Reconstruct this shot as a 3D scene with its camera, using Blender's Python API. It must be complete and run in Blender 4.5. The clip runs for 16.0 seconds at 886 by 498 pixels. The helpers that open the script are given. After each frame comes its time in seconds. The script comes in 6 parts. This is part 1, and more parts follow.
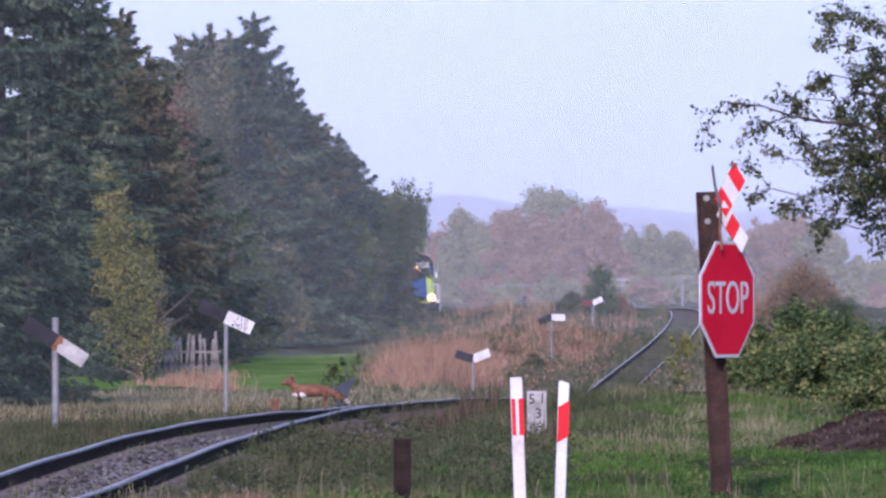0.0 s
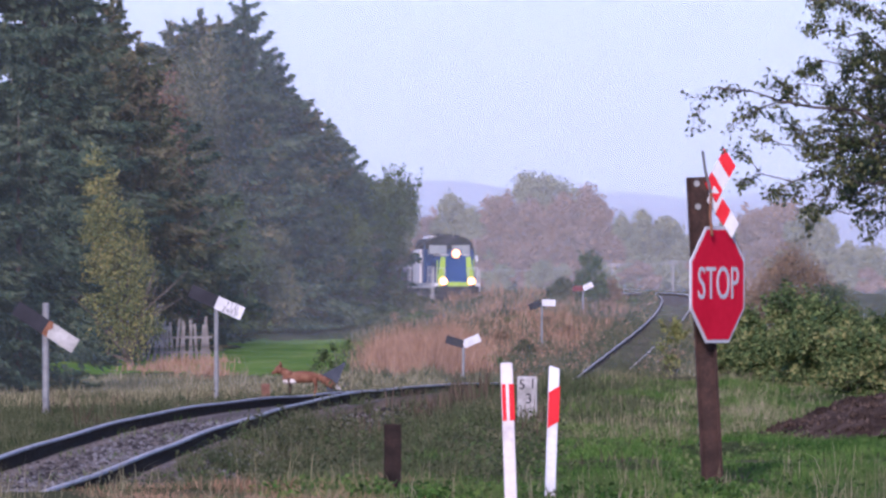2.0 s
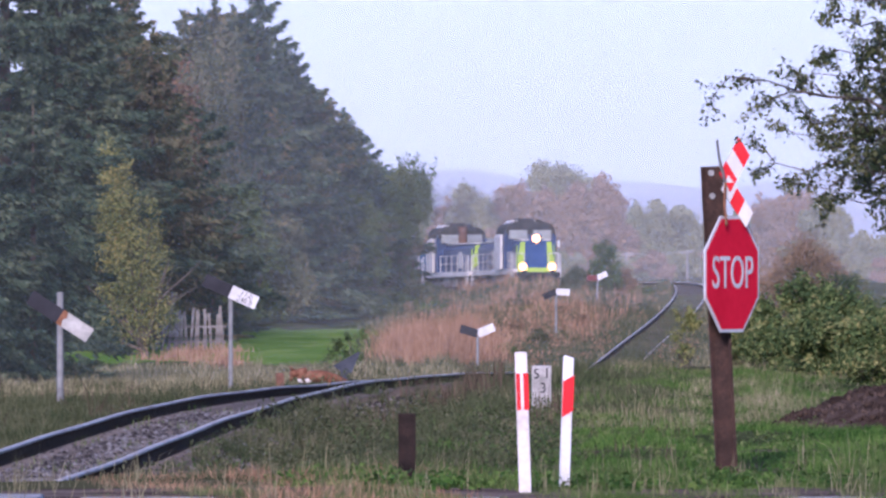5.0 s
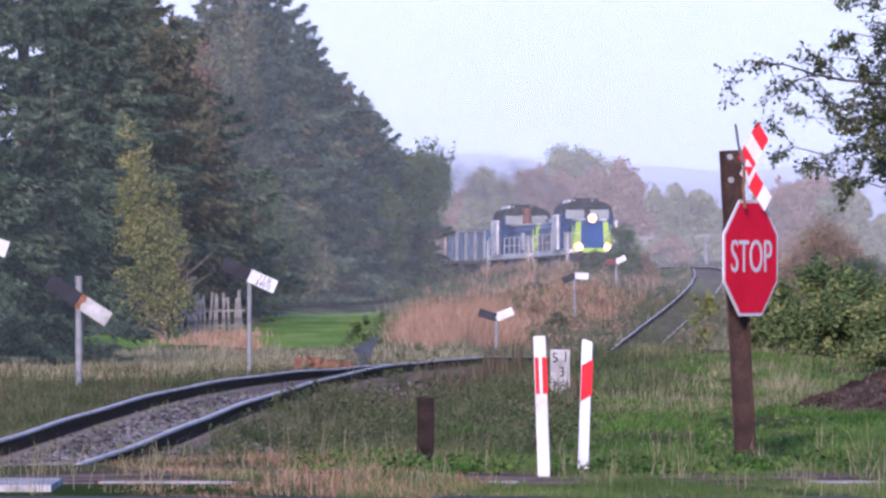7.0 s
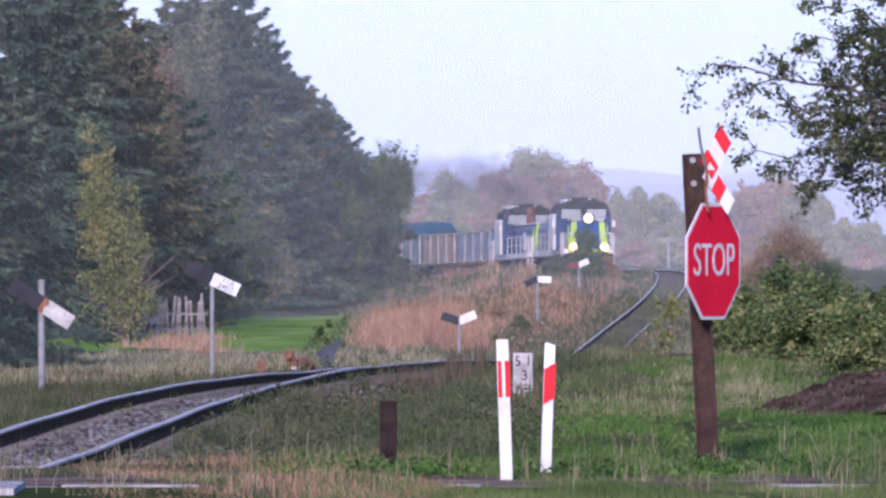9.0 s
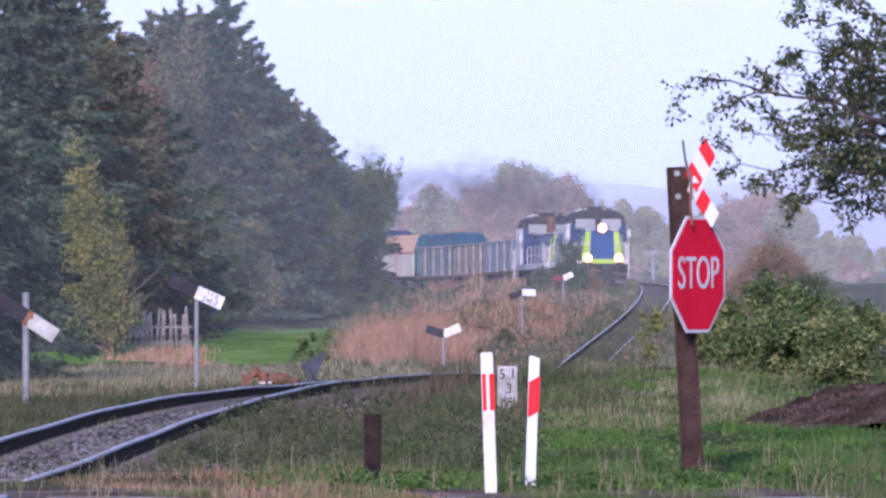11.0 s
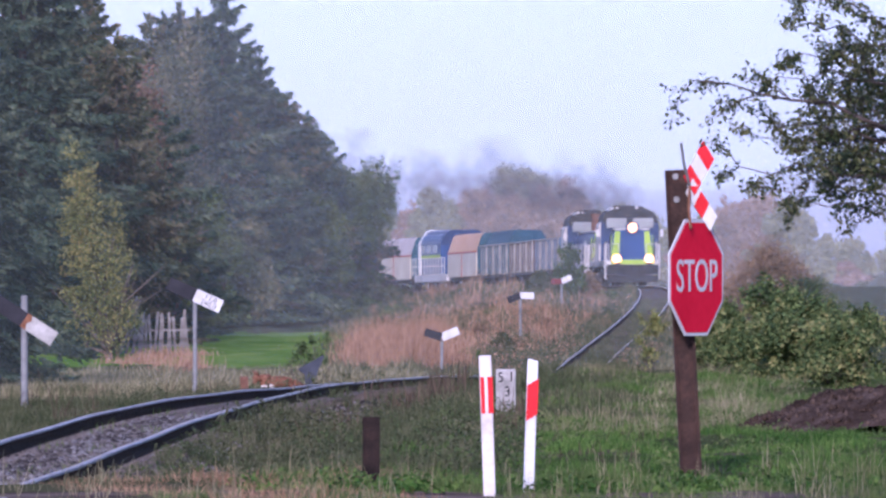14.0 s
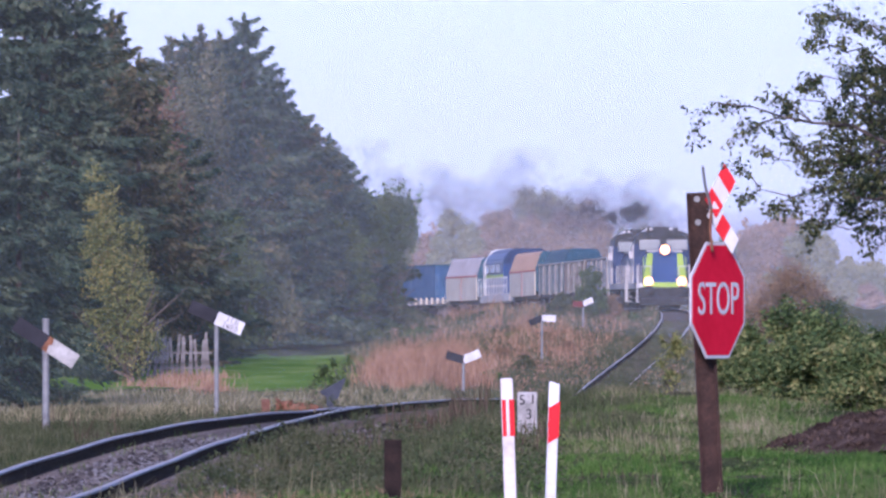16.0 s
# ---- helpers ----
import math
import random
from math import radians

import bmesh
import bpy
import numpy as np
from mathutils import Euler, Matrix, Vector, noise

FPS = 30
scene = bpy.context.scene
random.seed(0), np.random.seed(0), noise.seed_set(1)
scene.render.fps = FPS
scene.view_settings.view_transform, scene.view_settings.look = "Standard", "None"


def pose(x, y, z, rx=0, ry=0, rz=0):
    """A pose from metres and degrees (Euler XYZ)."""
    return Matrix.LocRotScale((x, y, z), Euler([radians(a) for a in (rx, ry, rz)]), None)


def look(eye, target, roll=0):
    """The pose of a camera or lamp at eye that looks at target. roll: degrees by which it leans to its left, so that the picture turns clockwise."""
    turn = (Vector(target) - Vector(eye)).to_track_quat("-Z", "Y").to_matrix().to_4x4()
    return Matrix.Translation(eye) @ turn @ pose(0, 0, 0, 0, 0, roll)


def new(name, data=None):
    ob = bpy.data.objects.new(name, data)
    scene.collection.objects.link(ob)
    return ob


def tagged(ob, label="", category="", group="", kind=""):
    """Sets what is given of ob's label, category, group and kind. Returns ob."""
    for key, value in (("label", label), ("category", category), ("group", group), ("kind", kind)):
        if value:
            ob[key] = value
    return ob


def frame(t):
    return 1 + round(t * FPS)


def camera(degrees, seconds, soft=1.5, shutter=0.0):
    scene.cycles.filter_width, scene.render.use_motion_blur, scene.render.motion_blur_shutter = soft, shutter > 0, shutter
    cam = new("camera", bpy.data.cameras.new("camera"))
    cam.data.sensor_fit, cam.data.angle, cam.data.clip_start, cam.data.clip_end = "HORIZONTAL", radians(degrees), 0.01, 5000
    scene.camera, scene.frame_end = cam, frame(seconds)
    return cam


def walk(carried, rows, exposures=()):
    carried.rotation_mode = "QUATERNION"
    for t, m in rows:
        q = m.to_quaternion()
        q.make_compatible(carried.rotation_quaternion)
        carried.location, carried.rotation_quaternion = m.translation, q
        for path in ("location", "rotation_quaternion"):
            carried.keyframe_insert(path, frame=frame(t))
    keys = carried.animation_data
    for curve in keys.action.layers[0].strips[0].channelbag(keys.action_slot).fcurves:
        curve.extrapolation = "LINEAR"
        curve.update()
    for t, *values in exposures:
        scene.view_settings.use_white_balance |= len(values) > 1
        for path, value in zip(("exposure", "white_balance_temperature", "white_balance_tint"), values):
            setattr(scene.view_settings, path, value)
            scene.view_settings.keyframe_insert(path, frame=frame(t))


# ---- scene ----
# ---- camera: stands still on the verge, long lens, turned by hand ----
LENS = 4.5
EYE_Z = 1.82
K = 1.446   # the plan's distances ahead are given in units of K metres
cam = camera(LENS, 16.0, 2.6)
FOCAL = 784 / math.tan(radians(LENS / 2))
# seconds, drift of the view sideways and upwards (in units of 1 / FOCAL)
DRIFT = [(0.0, 0, 0), (0.5, -6.6, -10.8), (1.0, -13.8, -5.9), (1.5, -22.5, -6.0), (2.0, -17.1, -25.9), (2.5, -12.4, -38.2),
         (3.0, -12.0, -32.4), (3.5, -7.4, -7.6), (4.0, 3.3, -25.9), (4.2, 5.0, -33.0), (6.3, 33.0, -65.4), (6.5, 41.4, -71.8),
         (7.0, 41.3, -73.2), (7.5, 24.2, -74.2), (8.0, 3.1, -67.2), (8.5, -4.4, -71.9), (9.0, -24.6, -67.2), (9.2, -29.0, -66.0),
         (11.3, -53.0, -36.0), (11.5, -53.4, -29.5), (12.0, -61.3, -15.5), (12.5, -59.6, -15.3), (13.0, -58.2, -26.2),
         (13.5, -59.4, -31.9), (14.0, -55.0, -38.6), (14.5, -39.6, -27.2), (15.0, -23.2, -22.8), (15.5, -20.3, -4.4), (16.0, -16.9, 1.6)]
LEVEL = 34.0
walk(cam, [(t, pose(0, 0, EYE_Z, 90 + math.degrees((LEVEL + v) / FOCAL), 0, math.degrees(u / FOCAL))) for t, u, v in DRIFT],
     exposures=[(0.0, 1.22, 4880, 34), (4.2, 1.27, 4890, 34), (6.3, 1.47, 4910, 33), (9.2, 1.46, 4890, 33), (11.3, 1.43, 4810, 36), (13.0, 1.37, 4790, 36), (16.0, 1.35, 4770, 36)])


def at(px, py, d):
    """The place at the distance d ahead, by the opening view's horizontal and vertical measure."""
    d = d * K
    return Vector(((px - 784) * d / FOCAL, d, EYE_Z + (475 - py) * d / FOCAL))


# ---- light: low hazy sun from behind the road, pale sky ----
SUN_ELEV, SUN_AZ = 22.0, 188.0   # degrees; azimuth clockwise from +y
world = bpy.data.worlds.new("hazy_sky")
scene.world = world
world.use_nodes = True
wn = world.node_tree.nodes
sky = wn.new("ShaderNodeTexSky")
sky.sky_type, sky.sun_disc = "NISHITA", False
sky.sun_elevation, sky.sun_rotation = radians(SUN_ELEV), radians(SUN_AZ)
sky.air_density, sky.dust_density, sky.ozone_density = 1.0, 0.8, 4.5
world.node_tree.links.new(sky.outputs[0], wn["Background"].inputs[0])
wn["Background"].inputs[1].default_value = 0.091
sun = new("sun", bpy.data.lights.new("sun", "SUN"))
sun.data.energy, sun.data.angle, sun.data.color = 2.8, radians(10), (1.0, 0.78, 0.55)
az, el = radians(SUN_AZ), radians(SUN_ELEV)
sun.matrix_world = look((0, 0, 60), Vector((0, 0, 60)) - Vector((math.sin(az) * math.cos(el), math.cos(az) * math.cos(el), math.sin(el))))


scene.cycles.transparent_max_bounces = 48


# ---- materials ----
def mat(name, cols, rough=0.8, metal=0.0, scale=3.0, bump=0.0, bscale=30.0, island=0.0, translucent=0.0, spec=0.08, coords="Object"):
    """Two scales of noise through a ramp of colours; island: how far single pieces differ in brightness."""
    m = bpy.data.materials.new(name)
    m.use_nodes = True
    nt = m.node_tree
    n, l = nt.nodes, nt.links
    b = n["Principled BSDF"]
    tc = n.new("ShaderNodeTexCoord")
    n1, n2 = n.new("ShaderNodeTexNoise"), n.new("ShaderNodeTexNoise")
    for q, s in ((n1, scale), (n2, scale * 9)):
        l.new(tc.outputs[coords], q.inputs["Vector"])
        q.inputs["Scale"].default_value, q.inputs["Detail"].default_value = s, 4
    add = n.new("ShaderNodeMath")
    add.operation = "MULTIPLY_ADD"
    l.new(n2.outputs["Fac"], add.inputs[0])
    add.inputs[1].default_value = 0.45
    off = n.new("ShaderNodeMath")
    off.operation = "ADD"
    l.new(n1.outputs["Fac"], off.inputs[0])
    off.inputs[1].default_value = -0.22
    l.new(off.outputs[0], add.inputs[2])
    fac = add.outputs[0]
    if island:
        g = n.new("ShaderNodeNewGeometry")
        ia = n.new("ShaderNodeMath")
        ia.operation = "MULTIPLY_ADD"
        l.new(g.outputs["Random Per Island"], ia.inputs[0])
        ia.inputs[1].default_value = island
        l.new(fac, ia.inputs[2])
        ib = n.new("ShaderNodeMath")
        ib.operation = "SUBTRACT"
        l.new(ia.outputs[0], ib.inputs[0])
        ib.inputs[1].default_value = island / 2
        fac = ib.outputs[0]
    r = n.new("ShaderNodeValToRGB")
    el_ = r.color_ramp.elements
    lo, hi = 0.3, 0.7
    for i, c in enumerate(cols):
        p = lo + (hi - lo) * i / max(1, len(cols) - 1)
        e = el_[i] if i < 2 else el_.new(p)
        e.position, e.color = p, (*c, 1)
    if len(cols) == 1:
        el_[1].color = (*cols[0], 1)
    l.new(fac, r.inputs[0])
    l.new(r.outputs[0], b.inputs["Base Color"])
    b.inputs["Roughness"].default_value, b.inputs["Metallic"].default_value = rough, metal
    b.inputs["Specular IOR Level"].default_value = spec
    if bump:
        bn, bp = n.new("ShaderNodeTexNoise"), n.new("ShaderNodeBump")
        l.new(tc.outputs[coords], bn.inputs["Vector"])
        bn.inputs["Scale"].default_value = bscale
        bp.inputs["Strength"].default_value, bp.inputs["Distance"].default_value = bump, 0.02
        l.new(bn.outputs["Fac"], bp.inputs["Height"])
        l.new(bp.outputs[0], b.inputs["Normal"])
    if translucent:
        tr, mx = n.new("ShaderNodeBsdfTranslucent"), n.new("ShaderNodeMixShader")
        l.new(r.outputs[0], tr.inputs[0])
        mx.inputs[0].default_value = translucent
        l.new(b.outputs[0], mx.inputs[1])
        l.new(tr.outputs[0], mx.inputs[2])
        l.new(mx.outputs[0], n["Material Output"].inputs[0])
    return m


def glow(name, col, strength):
    m = bpy.data.materials.new(name)
    m.use_nodes = True
    b = m.node_tree.nodes["Principled BSDF"]
    b.inputs["Base Color"].default_value = (*col, 1)
    b.inputs["Emission Color"].default_value = (*col, 1)
    b.inputs["Emission Strength"].default_value = strength
    return m


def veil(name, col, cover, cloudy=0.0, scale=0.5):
    """Mostly clear surface for thin smoke and stand-in haze sheets; the rest scatters daylight."""
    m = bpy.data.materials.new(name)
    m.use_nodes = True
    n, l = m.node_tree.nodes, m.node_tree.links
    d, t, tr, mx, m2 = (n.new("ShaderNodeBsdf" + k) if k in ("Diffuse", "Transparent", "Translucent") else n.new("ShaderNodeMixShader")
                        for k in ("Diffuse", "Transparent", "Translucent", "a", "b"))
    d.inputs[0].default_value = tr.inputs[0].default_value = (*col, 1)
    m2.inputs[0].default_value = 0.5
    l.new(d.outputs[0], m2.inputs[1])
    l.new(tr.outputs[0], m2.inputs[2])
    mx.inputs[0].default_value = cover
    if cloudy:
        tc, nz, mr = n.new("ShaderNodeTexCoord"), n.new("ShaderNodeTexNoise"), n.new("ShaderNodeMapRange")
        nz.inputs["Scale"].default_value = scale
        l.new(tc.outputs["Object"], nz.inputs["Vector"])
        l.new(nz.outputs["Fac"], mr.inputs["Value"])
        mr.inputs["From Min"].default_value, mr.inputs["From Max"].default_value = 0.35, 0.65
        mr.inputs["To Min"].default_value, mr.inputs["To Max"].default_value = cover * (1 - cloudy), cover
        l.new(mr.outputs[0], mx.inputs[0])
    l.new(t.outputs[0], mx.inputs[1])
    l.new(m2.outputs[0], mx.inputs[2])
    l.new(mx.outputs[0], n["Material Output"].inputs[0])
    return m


M = dict(
    dirt=mat("trodden_verge_dirt", [(0.05, 0.036, 0.028), (0.10, 0.075, 0.058), (0.16, 0.125, 0.10)], 0.98, scale=1.2, bump=0.8, bscale=18, spec=0.0),
    stubsteel=mat("dark_rusted_steel", [(0.008, 0.006, 0.005), (0.017, 0.012, 0.010), (0.03, 0.019, 0.015)], 0.8, 0.1, scale=8, bump=0.4),
    ground=mat("meadow_soil", [(0.028, 0.042, 0.013), (0.055, 0.062, 0.025), (0.09, 0.078, 0.045)], 0.95, scale=0.25, bump=0.6, spec=0.0),
    field=mat("green_field", [(0.06, 0.12, 0.012), (0.095, 0.165, 0.02), (0.15, 0.20, 0.04)], 0.95, spec=0.0, scale=0.1),
    grass=mat("fresh_grass", [(0.036, 0.060, 0.015), (0.075, 0.11, 0.028), (0.14, 0.155, 0.055)], 0.8, scale=0.35, island=0.3, translucent=0.3),
    lush=mat("lush_grass", [(0.024, 0.056, 0.010), (0.05, 0.105, 0.016), (0.11, 0.165, 0.035)], 0.75, scale=0.4, island=0.4, translucent=0.35),
    verge=mat("verge_weeds", [(0.026, 0.038, 0.015), (0.056, 0.064, 0.028), (0.105, 0.10, 0.055)], 0.9, scale=0.35, island=0.3, translucent=0.25),
    dry=mat("dry_grass", [(0.085, 0.085, 0.038), (0.16, 0.145, 0.075), (0.26, 0.225, 0.13)], 0.9, scale=0.4, island=0.5, translucent=0.3),
    reed=mat("reddish_reed", [(0.16, 0.092, 0.052), (0.26, 0.15, 0.085), (0.34, 0.215, 0.13)], 0.9, scale=0.35, island=0.5, translucent=0.3),
    deadweed=mat("dead_weed_stalks", [(0.035, 0.028, 0.018), (0.085, 0.062, 0.042)], 0.9, island=0.4),
    spruce=mat("spruce_needles", [(0.022, 0.042, 0.026), (0.056, 0.084, 0.050), (0.11, 0.132, 0.074)], 0.85, scale=0.5, island=0.3, translucent=0.32),
    spruce_brown=mat("browned_spruce_needles", [(0.030, 0.044, 0.024), (0.070, 0.084, 0.042), (0.155, 0.128, 0.065)], 0.85, scale=0.45, island=0.3, translucent=0.32),
    birch=mat("yellowing_birch_leaves", [(0.07, 0.09, 0.03), (0.16, 0.165, 0.05), (0.26, 0.225, 0.07)], 0.7, scale=0.5, island=0.5, translucent=0.35),
    broad=mat("broad_leaves", [(0.03, 0.05, 0.018), (0.06, 0.085, 0.028), (0.10, 0.12, 0.045)], 0.7, scale=0.5, island=0.15, translucent=0.3),
    hazel=mat("hedge_leaves", [(0.042, 0.066, 0.022), (0.10, 0.138, 0.042), (0.23, 0.22, 0.08)], 0.7, scale=0.9, island=0.4, translucent=0.3),
    sapling=mat("yellow_green_leaves", [(0.08, 0.10, 0.03), (0.16, 0.17, 0.05), (0.26, 0.24, 0.08)], 0.7, scale=0.9, island=0.4, translucent=0.35),
    olivebrown=mat("olive_brown_leaves", [(0.040, 0.052, 0.026), (0.095, 0.10, 0.05), (0.17, 0.15, 0.08)], 0.8, scale=0.4, island=0.12, translucent=0.3),
    russet=mat("russet_leaves", [(0.06, 0.045, 0.03), (0.13, 0.085, 0.055), (0.20, 0.125, 0.08)], 0.8, scale=0.5, island=0.12, translucent=0.3),
    rust_leaf=mat("rusty_leaves", [(0.085, 0.065, 0.035), (0.16, 0.105, 0.055), (0.24, 0.155, 0.085)], 0.8, scale=0.5, island=0.2, translucent=0.2),
    # russet and olive leaves, both lightened to hold some distance haze
    far_rust=mat("far_grove_haze_paled_russet_leaves", [(0.14, 0.088, 0.058), (0.22, 0.14, 0.092), (0.31, 0.205, 0.14)], 0.9, scale=0.06, island=0.2, translucent=0.3),
    far_leaf=mat("far_grove_haze_paled_leaves", [(0.11, 0.12, 0.06), (0.18, 0.18, 0.09), (0.26, 0.24, 0.13)], 0.9, scale=0.06, island=0.2, translucent=0.3),
    apple=mat("fruit_tree_leaves", [(0.02, 0.03, 0.012), (0.045, 0.055, 0.02), (0.08, 0.08, 0.03)], 0.5, scale=4, island=0.5, translucent=0.15),
    bark=mat("bark", [(0.05, 0.04, 0.03), (0.11, 0.09, 0.07)], 0.95, scale=3, bump=0.8),
    twig=mat("dark_twig", [(0.03, 0.025, 0.02), (0.07, 0.055, 0.045)], 0.9, scale=8),
    railtop=mat("worn_rail_steel", [(0.25, 0.20, 0.15), (0.42, 0.36, 0.29)], 0.5, 0.25, scale=2),
    railside=mat("rusty_rail_side", [(0.030, 0.016, 0.007), (0.060, 0.032, 0.014)], 0.95, 0.0, scale=6, bump=0.4, spec=0.05),
    ballast=mat("ballast_stone", [(0.03, 0.026, 0.022), (0.065, 0.057, 0.049), (0.17, 0.158, 0.146)], 0.95, scale=1.2, island=0.7, bump=0.4),
    ballast_bed=mat("ballast_bed", [(0.05, 0.04, 0.03), (0.095, 0.075, 0.058), (0.14, 0.115, 0.09)], 0.95, scale=2.5, bump=1.0, spec=0.0),
    sleeper=mat("old_sleeper", [(0.06, 0.05, 0.04), (0.13, 0.11, 0.09)], 0.95, scale=4, bump=0.7),
    concrete=mat("weathered_concrete", [(0.17, 0.16, 0.145), (0.27, 0.255, 0.235), (0.36, 0.345, 0.32)], 0.9, scale=3, bump=0.4),
    asphalt=mat("asphalt", [(0.04, 0.04, 0.04), (0.07, 0.068, 0.065)], 0.9, scale=2, bump=0.8, bscale=120),
    post_brown=mat("brown_painted_steel_post", [(0.014, 0.008, 0.006), (0.026, 0.015, 0.011), (0.045, 0.024, 0.017)], 0.6, 0.1, scale=5, bump=0.25),
    edge_rust=mat("rust_edge", [(0.10, 0.046, 0.024), (0.18, 0.085, 0.045)], 0.8, scale=9),
    white=mat("white_plastic", [(0.40, 0.39, 0.375), (0.52, 0.505, 0.49), (0.58, 0.565, 0.55)], 0.45, scale=2.5),
    pinkwhite=mat("faded_cream_plastic", [(0.36, 0.325, 0.30), (0.48, 0.44, 0.41), (0.54, 0.50, 0.47)], 0.5, scale=2.5),
    red=mat("reflective_red", [(0.36, 0.012, 0.014), (0.46, 0.02, 0.022)], 0.7, scale=3, spec=0.1),
    signred=mat("sign_red", [(0.40, 0.007, 0.020), (0.50, 0.011, 0.028)], 0.85, scale=2.0, spec=0.05),
    signwhite=mat("sign_white", [(0.36, 0.35, 0.335), (0.48, 0.47, 0.45)], 0.4, scale=3),
    signblack=mat("sign_black", [(0.010, 0.010, 0.013), (0.022, 0.022, 0.026)], 0.5, scale=3),
    galv=mat("galvanised_steel", [(0.12, 0.12, 0.115), (0.20, 0.20, 0.19)], 0.6, 0.2, scale=5),
    # dirty white, with the spruces' shade on the board darkened into it too
    signgrey=mat("dirty_shaded_white_board", [(0.16, 0.155, 0.14), (0.34, 0.325, 0.29)], 0.7, scale=4),
    darkred=mat("dull_red_board", [(0.06, 0.014, 0.014), (0.11, 0.022, 0.02)], 0.6, scale=4),
    steelgrey=mat("dull_blue_grey_sheet", [(0.018, 0.02, 0.027), (0.042, 0.047, 0.058)], 0.5, 0.3, scale=4),
    wood=mat("grey_weathered_wood", [(0.07, 0.06, 0.052), (0.14, 0.125, 0.11), (0.22, 0.20, 0.18)], 0.95, scale=2.5, bump=0.5),
    stump=mat("brown_wooden_stub", [(0.07, 0.035, 0.022), (0.14, 0.075, 0.05)], 0.9, scale=6, bump=0.6),
    soil=mat("dug_soil", [(0.026, 0.018, 0.013), (0.050, 0.035, 0.025), (0.088, 0.064, 0.048)], 0.98, scale=2.0, bump=1.0, bscale=12, spec=0.0),
    fox=mat("red_fur", [(0.085, 0.036, 0.02), (0.13, 0.06, 0.034), (0.175, 0.095, 0.058)], 0.9, scale=9),
    furwhite=mat("white_fur", [(0.34, 0.30, 0.26), (0.48, 0.44, 0.39)], 0.9, scale=9),
    furdark=mat("dark_fur", [(0.03, 0.02, 0.017), (0.07, 0.045, 0.035)], 0.9, scale=9),
    navy=mat("navy_loco_paint", [(0.012, 0.022, 0.06), (0.02, 0.035, 0.09)], 0.35, scale=1.5),
    blue=mat("blue_loco_paint", [(0.013, 0.034, 0.10), (0.02, 0.048, 0.135)], 0.35, scale=1.5),
    lime=mat("lime_paint", [(0.22, 0.31, 0.03), (0.28, 0.38, 0.045)], 0.4, scale=1.5),
    lightgrey=mat("light_grey_loco_paint", [(0.30, 0.28, 0.255), (0.44, 0.415, 0.385)], 0.55, scale=1.2),
    black=mat("sooty_black", [(0.012, 0.011, 0.011), (0.03, 0.028, 0.027)], 0.7, scale=2),
    under=mat("dusty_running_gear", [(0.05, 0.04, 0.035), (0.12, 0.10, 0.085), (0.19, 0.16, 0.14)], 0.85, 0.1, scale=3),
    rustpipe=mat("rusty_exhaust", [(0.07, 0.035, 0.024), (0.14, 0.07, 0.045)], 0.8, scale=4),
    wagon_blue=mat("faded_blue_wagon_paint", [(0.014, 0.040, 0.085), (0.026, 0.064, 0.125), (0.055, 0.085, 0.13)], 0.6, scale=0.9),
    wagon_brown=mat("brown_wagon_paint", [(0.045, 0.026, 0.02), (0.08, 0.047, 0.036), (0.12, 0.08, 0.062)], 0.7, scale=0.9),
    wagon_teal=mat("teal_wagon_paint", [(0.012, 0.042, 0.06), (0.02, 0.06, 0.082)], 0.6, scale=0.9),
    ribs=mat("pale_wagon_ribs", [(0.15, 0.14, 0.12), (0.28, 0.255, 0.22)], 0.7, scale=2),
    cream=mat("cream_wagon_paint", [(0.36, 0.31, 0.23), (0.47, 0.41, 0.31)], 0.6, scale=0.8),
    orange=mat("orange_wagon_roof", [(0.38, 0.22, 0.115), (0.48, 0.29, 0.16)], 0.6, scale=0.8),
    pinkroof=mat("pale_pink_wagon_roof", [(0.30, 0.25, 0.22), (0.42, 0.36, 0.32)], 0.6, scale=0.8),
    offwhite=mat("dusty_white_paint", [(0.42, 0.40, 0.37), (0.56, 0.54, 0.50)], 0.6, scale=1.2),
    redtrim=mat("red_brown_trim", [(0.28, 0.07, 0.05), (0.36, 0.10, 0.07)], 0.6, scale=3),
    coal=mat("coal_load", [(0.012, 0.012, 0.013), (0.035, 0.034, 0.035)], 0.8, scale=3, bump=1.0, bscale=6),
    glass=mat("cab_glass", [(0.10, 0.12, 0.13), (0.16, 0.18, 0.19)], 0.08, scale=1, spec=0.8),
    paleglass=mat("pale_cab_glass", [(0.13, 0.135, 0.125), (0.19, 0.195, 0.18)], 0.3, scale=1, spec=0.4),
    lamp=glow("headlight_glow", (1.0, 0.72, 0.34), 5.0),
    # orange emission that imitates the halo round the lit headlights
    halo_reflector=glow("lamp_halo_glow", (1.0, 0.40, 0.10), 1.5),
    smoke=veil("exhaust_smoke", (0.13, 0.115, 0.112), 0.026),
    # pale partial covers for the flat sheets that imitate haze
    mist=veil("far_haze_sheet", (0.57, 0.61, 0.72), 0.43),
    thinhaze=veil("thin_haze_sheet", (0.62, 0.67, 0.68), 0.035),
    grovehaze=veil("haze_sheet_before_the_grove", (0.70, 0.69, 0.65), 0.15),
    midhaze=veil("middle_haze_sheet", (0.60, 0.66, 0.66), 0.065),
    hill=mat("hazy_farmland", [(0.12, 0.17, 0.11), (0.18, 0.21, 0.15), (0.26, 0.25, 0.18)], 1.0, scale=0.004),
    wire=mat("dark_wire", [(0.15, 0.14, 0.13), (0.25, 0.24, 0.22)], 0.7, scale=3),
)


